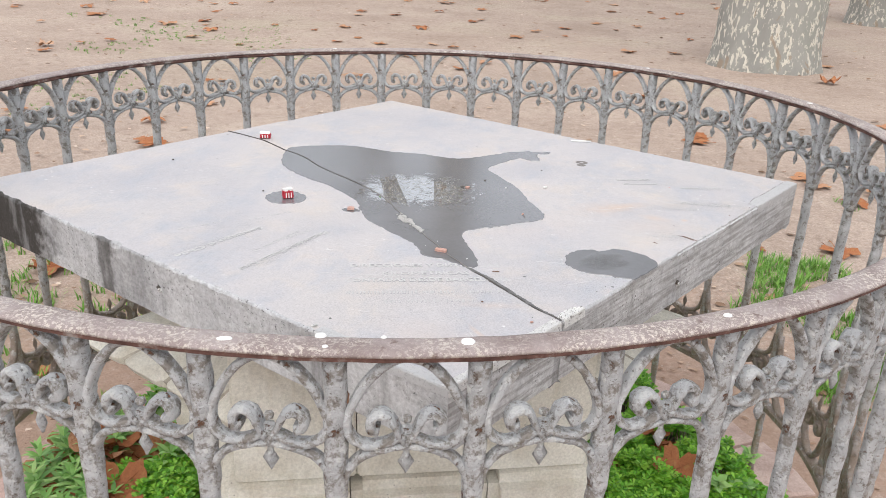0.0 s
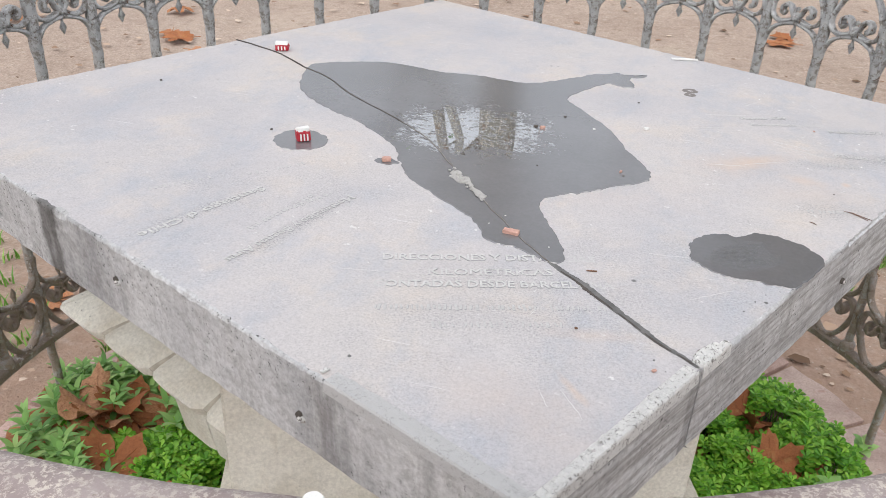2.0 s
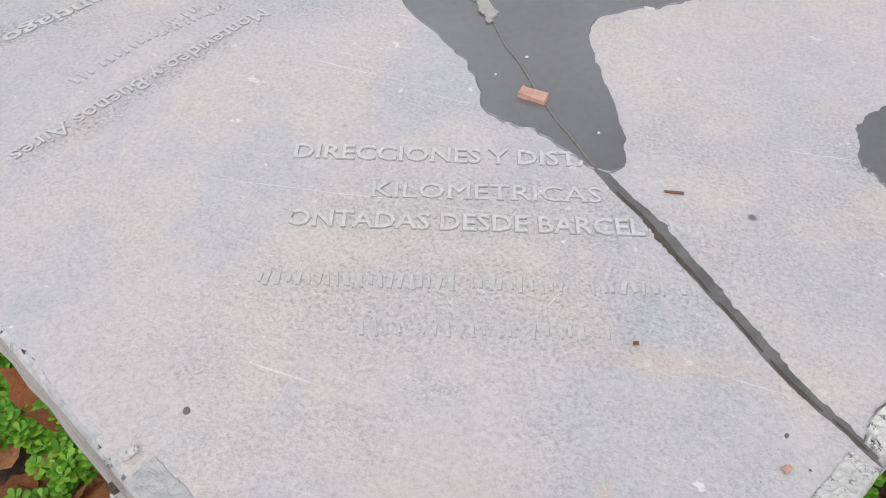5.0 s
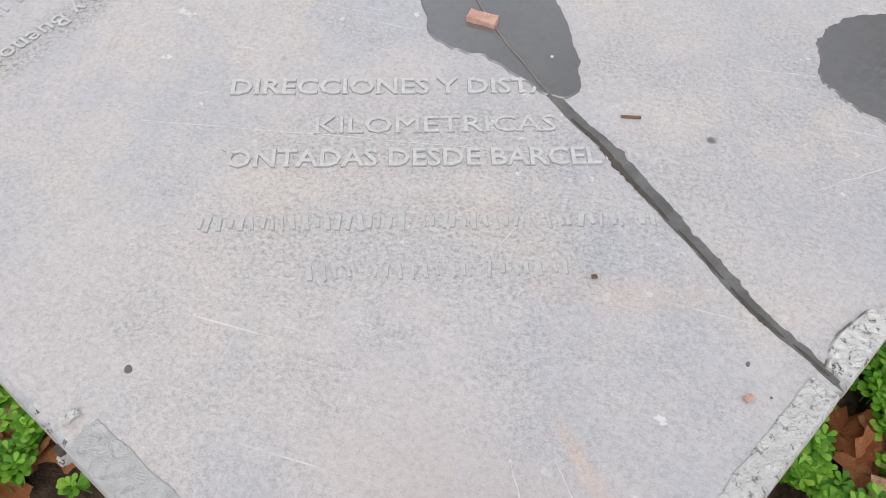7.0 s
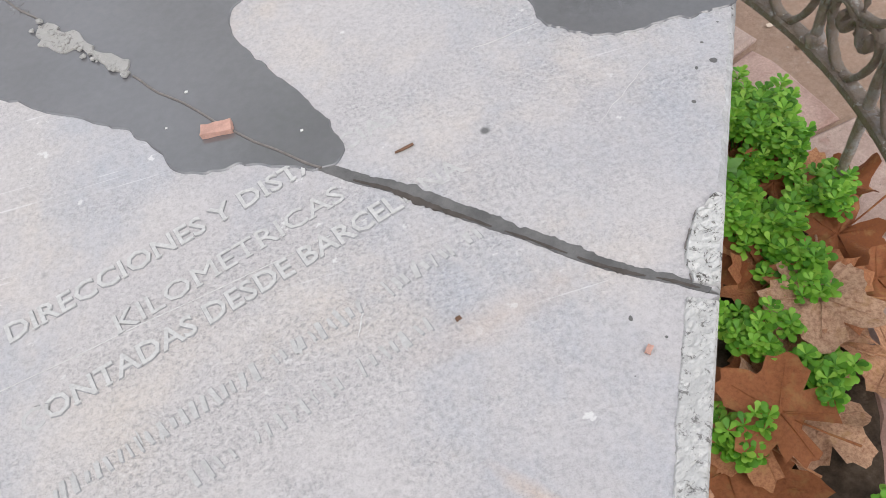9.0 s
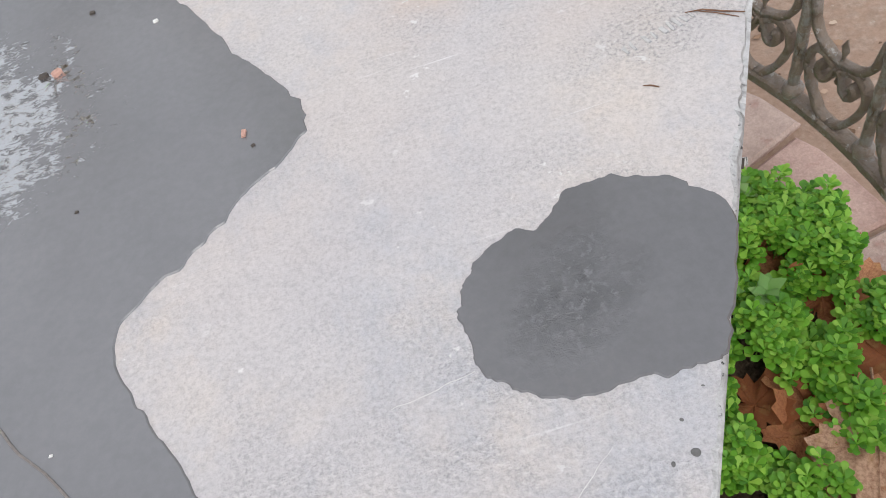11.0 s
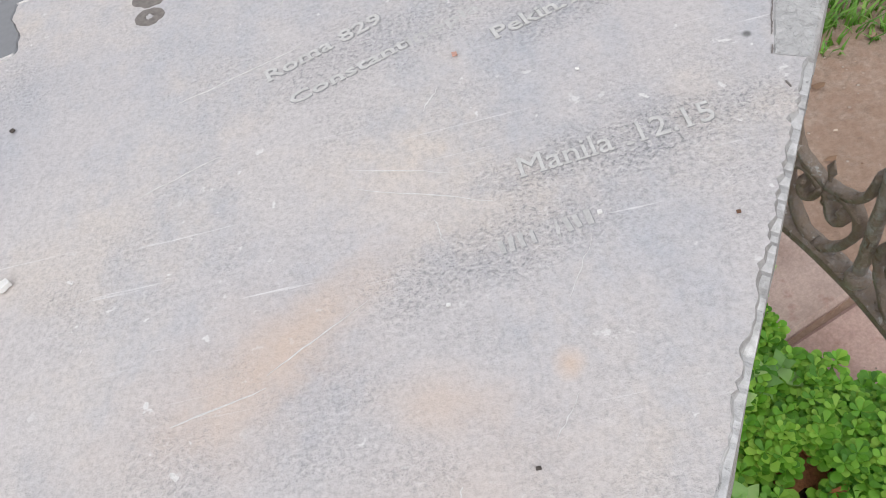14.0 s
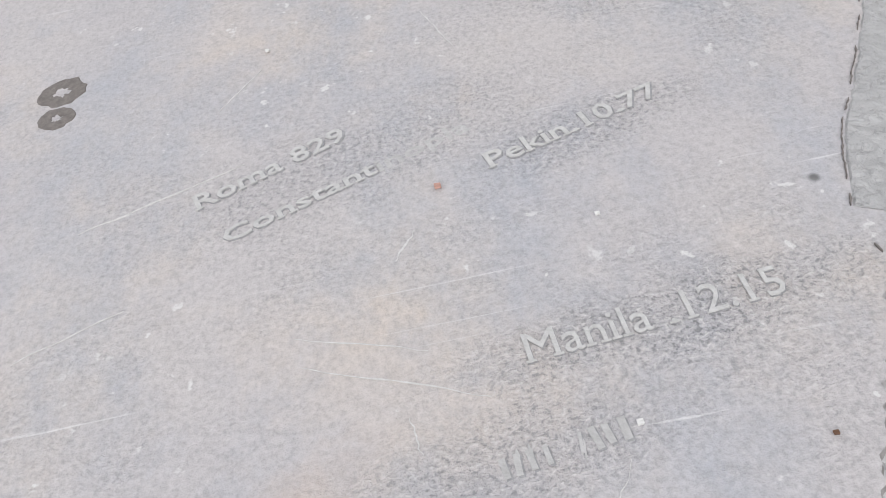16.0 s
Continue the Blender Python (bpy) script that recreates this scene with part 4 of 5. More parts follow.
# Dark strips laid on top stand in for the crack's dark gap.
for lo, hi, w0 in ((0.10, 0.46, 0.0026), (0.48, 0.62, 0.0012), (0.63, 0.80, 0.0018), (0.82, 0.97, 0.0012)):
    run = core[int(len(core) * lo):int(len(core) * hi)]
    w = [w0 * (0.25 + math.sin(math.pi * (i + 0.5) / len(run)) * (0.7 + 0.9 * noise.noise((p[0] * 260, 4, lo))) * ragged.uniform(0.5, 1.3)) for i, p in enumerate(run)]
    rim_pts = [tuple(p + np.array((0.75, 0.6)) * max(0.0002, k) * 0.5) for p, k in zip(run, w)] + [tuple(p - np.array((0.75, 0.6)) * max(0.0002, k)) for p, k in zip(run[::-1], w[::-1])]
    bm = bmesh.new()
    sheet(bm, ccw(rim_pts), TOP + 0.0001, TOP + 0.0008, 0.0)
    single("crack_opening", bm, CRUMB_OR_GAP, "dark strip laid over the open crack", "crack")
for (x, y, r) in ((0.171, 1.820, 0.0125), (0.172, 1.797, 0.0095)):
    rim = [(r * (1 + 0.20 * noise.noise((3 * math.cos(k * 0.2618), 3 * math.sin(k * 0.2618), r * 900))), r * (0.34 + 0.28 * noise.noise((4 * math.cos(k * 0.2618), 4 * math.sin(k * 0.2618), r * 700))), k * math.pi / 12) for k in range(24)]
    bm = bmesh.new()
    rings = [[bm.verts.new((x + q * 1.15 * math.cos(t), y + q * math.sin(t), z)) for q, t in zip(qs, [v[2] for v in rim])] for qs, z in (([v[0] for v in rim], TOP - 0.0002), ([v[0] * 0.96 for v in rim], TOP + 0.0004), ([max(0.0008, v[1]) for v in rim], TOP + 0.0004), ([max(0.0005, v[1] * 0.9) for v in rim], TOP - 0.0002))]
    for p, q in zip(rings, rings[1:]):
        for k in range(24):
            bm.faces.new((p[k], p[(k + 1) % 24], q[(k + 1) % 24], q[k]))
    bmesh.ops.recalc_face_normals(bm, faces=bm.faces)
    single("damp_spot", bm, SEAM, "small ragged damp ring on the slab", "wet stain")
for x, y, r in ((-0.119, 0.891, 0.0026), (-0.101, 0.849, 0.0036), (-0.108, 0.847, 0.002), (0.159, 0.978, 0.0018), (0.268, 1.121, 0.0026), (0.257, 1.118, 0.0016), (0.245, 1.096, 0.002), (0.269, 1.137, 0.0015), (0.285, 1.150, 0.0013), (0.17, 0.963, 0.0012), (0.15, 0.949, 0.001)):
    puddle([(x + r * math.cos(a), y + r * math.sin(a)) for a in (k * math.pi / 4 for k in range(8))], 2, 0.0004, "dark pit in the slab's face", DAMP, 0.0012, 0.001, "pit")
FLAKE = [(-0.140, 1.328), (-0.134, 1.306), (-0.118, 1.297), (-0.103, 1.284), (-0.091, 1.268), (-0.079, 1.251), (-0.074, 1.262), (-0.089, 1.282), (-0.100, 1.296), (-0.114, 1.313), (-0.127, 1.330)]
puddle(FLAKE, 4, 0.0026, "pale crumbling broken lip beside the crack", LIP, 0.0055, 0.0008, "broken_crack_lip")["category"] = "stone flake"
crumbs = random.Random(19)
for _ in range(26):
    f = crumbs.random()
    x, y = -0.143 + 0.066 * f + crumbs.uniform(-0.008, 0.006) * (1 - f), 1.335 - 0.082 * f + crumbs.uniform(-0.012, 0.008) * (1 - f)
    r = crumbs.uniform(0.0012, 0.0034)
    bm = bmesh.new()
    bmesh.ops.create_icosphere(bm, subdivisions=1, radius=r)
    for v in bm.verts:
        v.co *= 1 + crumbs.uniform(-0.25, 0.25)
        v.co.z *= 0.6
    single("stone_crumb", bm, LIP, "pale stone crumb in the broken crack", "stone crumb", pose(x, y, TOP + 0.0026, 0, 0, crumbs.uniform(0, 360)), group="crumbs in the crack")
seam = line[:int(len(line) * 0.70)]
for lo, hi, w in ((0, 0.42, 0.0009), (0.41, 0.64, 0.0006), (0.80, 1.0, 0.0006)):
    run = seam[int(len(seam) * lo):int(len(seam) * hi)]
    rim_pts = [(p[0] + w, p[1] + w * 0.6) for p in run] + [(p[0] - w, p[1] - w * 0.6) for p in run[::-1]]
    bm = bmesh.new()
    sheet(bm, ccw(rim_pts), TOP - 0.0003, TOP + 0.0019, 0.0)
    single("crack_seam", bm, CRUMB_OR_GAP if lo < 0.4 else SEAM, "thin dark seam along the crack", "crack")


# ---- loose things on the slab ----
def chip(name, x, y, size, turn, mat, label, category, tilt=0.0, rough=0.18):
    bm = bmesh.new()
    bmesh.ops.create_cube(bm, size=1, matrix=Matrix.Diagonal((*size, 1)))
    bmesh.ops.subdivide_edges(bm, edges=bm.edges[:], cuts=3, use_grid_fill=True)
    k = min(size)
    for v in bm.verts:
        v.co += Vector((noise.noise(v.co / k * 0.9 + Vector((x, y, 1))), noise.noise(v.co / k * 0.9 + Vector((x, y, 5))), noise.noise(v.co / k * 0.9 + Vector((x, 3, y))))) * k * rough
    zmin = min(v.co.z for v in bm.verts)
    return single(name, bm, mat, label, category, pose(x, y, TOP - zmin + 0.0008, tilt, 0, turn))


chip("brick_chip", -0.024, 1.180, (0.0195, 0.0088, 0.004), -6, TERRA, "pink terracotta chip lying in the puddle", "brick chip")
chip("brick_chip", -0.237, 1.331, (0.013, 0.008, 0.005), 25, TERRA, "small terracotta chip in a tiny puddle", "brick chip")
for x, y, sx, sy, turn, mat in ((0.086, 1.410, 0.006, 0.003, 80, TERRA), (0.091, 1.397, 0.0025, 0.002, 30, CRUMB_OR_GAP), (0.030, 1.562, 0.004, 0.0025, 20, WHITE), (0.423, 1.552, 0.0022, 0.002, 0, WHITE), (0.433, 1.648, 0.002, 0.0016, 0, WHITE), (0.482, 1.535, 0.0018, 0.0015, 0, TWIG), (0.088, 1.716, 0.003, 0.0022, 40, CRUMB_OR_GAP), (0.372, 1.437, 0.002, 0.0015, 0, CRUMB_OR_GAP), (0.346, 1.52, 0.002, 0.0016, 0, WHITE), (-0.030, 1.390, 0.0022, 0.0018, 0, CRUMB_OR_GAP), (-0.049, 1.538, 0.0075, 0.005, 40, TERRA), (0.291, 1.815, 0.002, 0.0018, 0, WHITE), (-0.06, 1.54, 0.007, 0.004, 10, CRUMB_OR_GAP), (0.109, 1.592, 0.007, 0.005, 40, WHITE), (0.08, 1.005, 0.0028, 0.002, 20, TWIG), (-0.022, 1.60, 0.004, 0.003, 0, CRUMB_OR_GAP), (-0.44, 1.38, 0.003, 0.003, 0, CRUMB_OR_GAP), (0.160, 0.959, 0.0045, 0.0028, 50, TERRA), (0.370, 1.683, 0.0028, 0.0024, 0, TERRA), (-0.72, 1.52, 0.004, 0.003, 30, CRUMB_OR_GAP), (0.026, 1.160, 0.0016, 0.0015, 0, WHITE), (-0.04, 1.222, 0.002, 0.0015, 0, WHITE), (-0.055, 1.195, 0.0013, 0.0012, 0, WHITE)):
    chip("grit", x, y, (sx, sy, min(sx, sy) * 0.6), turn, mat, "small loose crumb on the slab", "grit", 0, 0.3)
chip("mortar_chip", -0.131, 0.862, (0.008, 0.004, 0.0016), 60, REPAIR, "whitish chip at a notch in the slab's edge", "stone chip", 0, 0.5)
chip("paper_scrap", 0.156, 2.015, (0.052, 0.010, 0.0016), 12, WHITE, "white paper scrap on the slab", "paper scrap", 0, 0.5)


def twig(pts, r, label):
    bm = bmesh.new()
    tube(bm, [(x, y, TOP + r * 0.9 + k) for x, y, k in pts], [r * f for f in (0.6, 1.0, 0.9, 0.6)[:len(pts)]], 6, 0.15)
    single("twig", bm, TWIG, label, "twig")


twig([(0.379, 1.388, 0), (0.389, 1.385, 0.0008), (0.398, 1.379, 0.0006), (0.411, 1.372, 0)], 0.0006, "thin brown twig lying on the slab's edge")
twig([(0.385, 1.387, 0), (0.395, 1.379, 0.0006), (0.406, 1.370, 0)], 0.0004, "thin brown twig lying on the slab's edge")
twig([(0.075, 1.122, 0), (0.080, 1.1225, 0.0005), (0.0865, 1.1245, 0)], 0.0010, "short brown twig beside the crack")
twig([(0.332, 1.340, 0), (0.336, 1.338, 0.0003), (0.340, 1.335, 0)], 0.0005, "pale bit of stalk on the slab")


def carton(x, y, turn, squash, s=1.0):
    """A crushed little drinks or cigarette carton: red body with white stripes and a torn white top."""
    box = thing("crushed_carton", "crushed red and white paper carton on the wet slab", "carton", x, y, TOP + 0.0012)
    box.rotation_euler = (0, 0, radians(turn))
    bm = bmesh.new()
    block(bm, -0.013 * s, 0.013 * s, -0.009 * s, 0.009 * s, 0, 0.020 * s * squash, 0.0012)
    bmesh.ops.subdivide_edges(bm, edges=bm.edges[:], cuts=1, use_grid_fill=True)
    for v in bm.verts:
        if v.co.z > 0.002:
            v.co += Vector((noise.noise(v.co * 130), noise.noise(v.co * 130 + Vector((4, 0, 0))), noise.noise(v.co * 130 + Vector((0, 7, 0))))) * 0.0032 * s
    part("body", bm, box, "red card body", None, RED)
    bm = bmesh.new()
    block(bm, -0.0135 * s, 0.012 * s, -0.0095 * s, 0.0085 * s, 0.017 * s * squash, 0.024 * s * squash, 0.0015)
    for v in bm.verts:
        v.co += Vector((noise.noise(v.co * 150), noise.noise(v.co * 150 + Vector((4, 0, 0))), noise.noise(v.co * 110 + Vector((0, 7, 0))))) * 0.004 * s
    part("torn_top", bm, box, "torn white card top", None, WHITE)
    for k in (-1, 0, 1):
        bm = bmesh.new()
        block(bm, (k * 0.0062 - 0.0012) * s, (k * 0.0062 + 0.0012) * s, -0.0125 * s, -0.0095 * s, 0.002, 0.015 * s * squash, 0)
        part("stripe", bm, box, "white printed stripe", None, WHITE)
    return box


carton(-0.378, 1.360, 35, 1.0, 0.8)
carton(-0.608, 1.768, 20, 0.6, 1.0)

# ---- railing ----
railing = thing("iron_railing", "round cast-iron railing in flaking silver-grey paint with rusty patches", "railing")
railing.matrix_basis = STRETCH
T = RAIL_TOP
bm = bmesh.new()
lathe(bm, [(RING_R - 0.018, T - 0.003), (RING_R - 0.010, T), (RING_R + 0.014, T), (RING_R + 0.0195, T - 0.003), (RING_R + 0.0205, T - 0.006), (RING_R - 0.019, T - 0.006)], 252)
for v in bm.verts:
    v.co.z += 0.0012 * noise.noise(v.co * 25)
part("rail_cap", bm, railing, "worn mauve-brown flat top rail", UNTURN, RAIL, True)
bm = bmesh.new()
lathe(bm, [(RING_R - 0.0165, T - 0.0065), (RING_R + 0.019, T - 0.0065), (RING_R + 0.0175, T - 0.012), (RING_R + 0.009, T - 0.0165), (RING_R - 0.009, T - 0.0165), (RING_R - 0.0165, T - 0.012)], 252)
for v in bm.verts:
    k = noise.noise(v.co * 60) * 0.0016
    v.co.z += k
    v.co.x *= 1 + k
    v.co.y *= 1 + k
part("rail_edge", bm, railing, "rusty dark red underside of the rail", UNTURN, RUST)
bm = bmesh.new()
L = RAIL_LOW
lathe(bm, [(RING_R - 0.014, L - 0.008), (RING_R - 0.010, L - 0.011), (RING_R + 0.010, L - 0.011), (RING_R + 0.014, L - 0.008), (RING_R + 0.014, L + 0.006), (RING_R + 0.010, L + 0.009), (RING_R - 0.010, L + 0.009), (RING_R - 0.014, L + 0.006)], 252)
for v in bm.verts:
    v.co.z += 0.0014 * noise.noise(v.co * 45)
part("bottom_rail", bm, railing, "flat rusty iron bottom rail", UNTURN, OLD_IRON)


def panel(bm, flip, z0, hs, fat=1.0):
    """One bay's cast scrollwork: arch, volutes with a small flower, pendant and the arms that run into the posts."""
    s = -1 if flip else 1

    def P(pts):
        return [np.array((x, z0 + s * z * hs)) for x, z in pts]

    for m in (-1, 1):
        arch = smooth_path(P([(0.002 * m, 0.002), (0.020 * m, -0.006), (0.040 * m, -0.028), (0.054 * m, -0.056), (0.0585 * m, -0.074), (0.054 * m, -0.091), (0.040 * m, -0.1005), (0.024 * m, -0.099), (0.009 * m, -0.092), (0.0, -0.087)]), 3)
        bar(bm, arch, 0.0088 * fat, 0.0175, 0.10)
        vol = smooth_path(P([(0.003 * m, -0.094), (0.010 * m, -0.080), (0.016 * m, -0.067), (0.026 * m, -0.063), (0.034 * m, -0.069), (0.034 * m, -0.080), (0.027 * m, -0.083)]), 3)
        bar(bm, vol, 0.0092 * fat, 0.0215, 0.12, (0.7, 1.3))
        arm = smooth_path(P([(0.0, -0.100), (0.020 * m, -0.104), (0.042 * m, -0.113), (0.056 * m, -0.129), (0.062 * m, -0.148), (0.0665 * m, -0.172)]), 3)
        bar(bm, arm, 0.0088 * fat, 0.0165, 0.10)
    for z, r in ((-0.083, 0.0075), (-0.070, 0.006), (-0.095, 0.009)):
        g = bmesh.ops.create_icosphere(bm, subdivisions=1, radius=r, matrix=Matrix.Translation((0, 0, z0 + s * z * hs)))
    a = [(0.0, -0.100), (0.0, -0.112), (0.0, -0.122), (0.0, -0.136)]
    ring = []
    for (x, z), w in zip(P(a), (0.003, 0.0035, 0.0085, 0.0008)):
        ring.append([bm.verts.new((x + w * u, 0.005 * v * (w / 0.0085 + 0.3), z)) for u, v in ((-1, 0), (0, -1), (1, 0), (0, 1))])
    for r, q in zip(ring, ring[1:]):
        for j in range(4):
            bm.faces.new((r[j], r[(j + 1) % 4], q[(j + 1) % 4], q[j]))
    bend(bm)


def bend(bm):
    """Wraps a flat bay (x along the rail, y outwards) round the ring."""
    for v in bm.verts:
        a = 1.038 * v.co.x / RING_R
        r = RING_R + v.co.y
        v.co.x, v.co.y = r * math.sin(a), -r * math.cos(a)


tops, lows, posts = [], [], []
for k in range(4):
    bm = bmesh.new()
    panel(bm, False, T - 0.016, 1.03)
    bmesh.ops.recalc_face_normals(bm, faces=bm.faces)
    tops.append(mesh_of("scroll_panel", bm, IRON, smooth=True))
    bm = bmesh.new()
    panel(bm, True, L + 0.008, 1.2, 1.3)
    bmesh.ops.recalc_face_normals(bm, faces=bm.faces)
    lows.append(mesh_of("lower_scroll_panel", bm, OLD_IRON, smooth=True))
    pair = []
    for foot in (0.29, 0.0):
        bm = bmesh.new()
        zs = [T - 0.014 - i * 0.018 for i in range(int((T - 0.014 - foot) / 0.018) + 1)] + [foot]
        rad = [0.0122 if z > 0.90 else (0.0108 if z > 0.56 else 0.0095) for z in zs]
        tube(bm, [(random.uniform(-1, 1) * 0.0008, random.uniform(-1, 1) * 0.0008, z) for z in zs], rad, 9, 0.075)
        if foot:
            tube(bm, [(0, 0, foot + 0.012), (0, 0, foot + 0.002), (0, 0, foot - 0.014), (0, 0, foot - 0.032)], [0.012, 0.017, 0.015, 0.003], 9, 0.05)
        bend(bm)
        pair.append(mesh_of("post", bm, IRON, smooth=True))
    posts.append(pair)
step = 360 / BAYS
for k in range(BAYS):
    turn = PHASE + k * step + np.interp(k, SETTING[0], SETTING[1])
    half = bearing((PHASE + (k + 1) * step + np.interp(k + 1, SETTING[0], SETTING[1]) + turn) / 2) + 90
    part("post", posts[k % 4][1 if k % 3 == 0 else 0], railing, "", UNTURN @ pose(0, 0, 0, 0, 0, bearing(turn) + 90))
    part("scroll_panel", tops[(k * 3 + k // 4) % 4], railing, "", UNTURN @ pose(0, 0, 0, 0, 0, half))
    part("lower_scroll_panel", lows[(k * 3 + k // 4) % 4], railing, "", UNTURN @ pose(0, 0, 0, 0, 0, half))
far_rail = [((STRETCH @ UNTURN) @ Vector((RING_R * math.cos(radians(d)), RING_R * math.sin(radians(d)), 0)), r) for d, r in ((-53.6, 0.0055), (40, 0.006), (63, 0.005), (31, 0.007), (120, 0.006), (97, 0.004))]
for (x, y), r, long in [((-0.110, 0.566), 0.0085, 0.45), ((-0.020, 0.599), 0.0063, 0.8), ((-0.008, 0.579), 0.0036, 0.7), ((0.042, 0.614), 0.0034, 0.7), ((0.1265, 0.629), 0.0080, 0.9)] + [((p.x, p.y), r, 0.75) for p, r in far_rail]:
    bm = bmesh.new()
    out = [((r * (1 + 0.3 * noise.noise((math.cos(a) * 2, x * 30, 0)))) * math.cos(a), r * long * math.sin(a)) for a in (k * math.pi / 8 for k in range(16))]
    sheet(bm, out, -0.001, 0.0008, 0.001)
    single("paint_splash", bm, WHITE, "white splash dried on the top rail", "splash", pose(x, y, T + 0.0008, 0, 0, 20), group="splashes on the rail")
bm = bmesh.new()
tube(bm, [(0.012 * math.cos(a), 0.003 * math.sin(2 * a), 0.016 * math.sin(a)) for a in (k * 0.62 for k in range(10))], 0.0009, 6, 0.1)
single("wire_loop", bm, TWIG, "rusty wire loop hooked on the scrollwork", "wire", STRETCH @ UNTURN @ pose(0, 0, 0, 0, 0, bearing(-80.0) + 90) @ pose(0.0, -RING_R - 0.004, 1.025, 0, 20, 0))

# ---- kerb stones under the railing ----
kerb = thing("kerb", "ring of worn reddish kerb stones under the railing", "kerb", kind="structure")
kerb.matrix_basis = STRETCH
for k in range(26):
    bm = bmesh.new()
    a0, a1 = 2 * math.pi * k / 26 + 0.006, 2 * math.pi * (k + 1) / 26 - 0.006
    r0, r1 = 0.935 + random.uniform(-0.02, 0.01), 1.12 + random.uniform(-0.02, 0.02)
    h = 0.024 + random.uniform(-0.006, 0.006)
    low, top, ins = [], [], []
    outl = [(r0, a0 + (a1 - a0) * i / 5) for i in range(6)] + [(r1, a1 - (a1 - a0) * i / 5) for i in range(6)]
    rm, am = (r0 + r1) / 2, (a0 + a1) / 2
    for r, a in outl:
        j = 1 + 0.012 * noise.noise((r * 20, a * 20, k))
        low.append(bm.verts.new((r * j * math.cos(a), r * j * math.sin(a), -0.02)))
        top.append(bm.verts.new((r * j * math.cos(a), r * j * math.sin(a), h - 0.008)))
        rr, aa = rm + (r * j - rm) * 0.9, am + (a - am) * 0.94
        ins.append(bm.verts.new((rr * math.cos(aa), rr * math.sin(aa), h)))
    for p, q in ((low, top), (top, ins)):
        for i in range(12):
            bm.faces.new((p[i], p[(i + 1) % 12], q[(i + 1) % 12], q[i]))
    bm.faces.new(ins)
    bmesh.ops.recalc_face_normals(bm, faces=bm.faces)
    part("kerb_stone", bm, kerb, "", None, FLAG)


# ---- fallen leaves ----
def leaf_mesh(seed, curl):
    """A lobed plane leaf, curled as it dries, about 1 across, with its stalk."""
    rnd = random.Random(seed)
    bm = bmesh.new()
    n = 40
    rim, mid = [], []
    ctr = bm.verts.new((0, 0, 0))
    for i in range(n):
        a = 2 * math.pi * i / n
        lobes = abs(math.cos(2.5 * (a - math.pi / 2))) ** 0.8
        r = 0.30 + 0.22 * lobes * (0.8 + 0.2 * math.sin(a)) + 0.035 * math.cos(17 * a + seed) + rnd.uniform(-0.02, 0.02)
        if abs(a - 1.5 * math.pi) < 0.3:
            r *= 0.55
        for L, f in ((mid, 0.5), (rim, 1.0)):
            x, y = r * f * math.cos(a), r * f * math.sin(a)
            z = curl * (x * x * 0.9 + 0.25 * y * y) + 0.10 * curl * math.sin(5 * a + seed) * f * f + 0.05 * noise.noise((x * 4, y * 4, seed))
            L.append(bm.verts.new((x, y, z)))
    for i in range(n):
        j = (i + 1) % n
        bm.faces.new((ctr, mid[i], mid[j]))
        bm.faces.new((mid[i], rim[i], rim[j], mid[j]))
    for k in range(5):
        a = math.pi / 2 + k * 2 * math.pi / 5
        if k in (2, 3):
            a += 0.12 if k == 2 else -0.12
        vein = []
        for f in (0.02, 0.2, 0.4):
            x, y = f * math.cos(a), f * math.sin(a)
            vein.append((x, y, curl * (x * x * 0.9 + 0.25 * y * y) + 0.10 * curl * math.sin(5 * a + seed) * (f / 0.48) ** 2 + 0.05 * noise.noise((x * 4, y * 4, seed)) + 0.005))
        tube(bm, vein, [0.009, 0.006, 0.003], 4)
    tube(bm, [(0, -0.12, 0.012), (0.02, -0.35, 0.03), (0.05, -0.6, 0.05)], [0.010, 0.009, 0.012], 5)
    zmin = min(v.co.z for v in bm.verts)
    for v in bm.verts:
        v.co.z -= zmin
    return mesh_of("fallen_leaf", bm, DRY, smooth=True)


LEAVES = [leaf_mesh(3 + k, c) for k, c in enumerate((0.25, 0.5, 0.8, -0.5, 1.1, 0.35))]


def fallen(x, y, z, size, turn, k, tip=0.0, side=0.0, group="fallen leaves on the ground", label="dry brown plane leaf lying on sandy ground"):
    ob = new("fallen_leaf", LEAVES[k % len(LEAVES)])
    ob.matrix_basis = pose(x, y, z, tip, side, turn) @ Matrix.Diagonal((size, size, size, 1))
    return tagged(ob, label, "leaf", group)


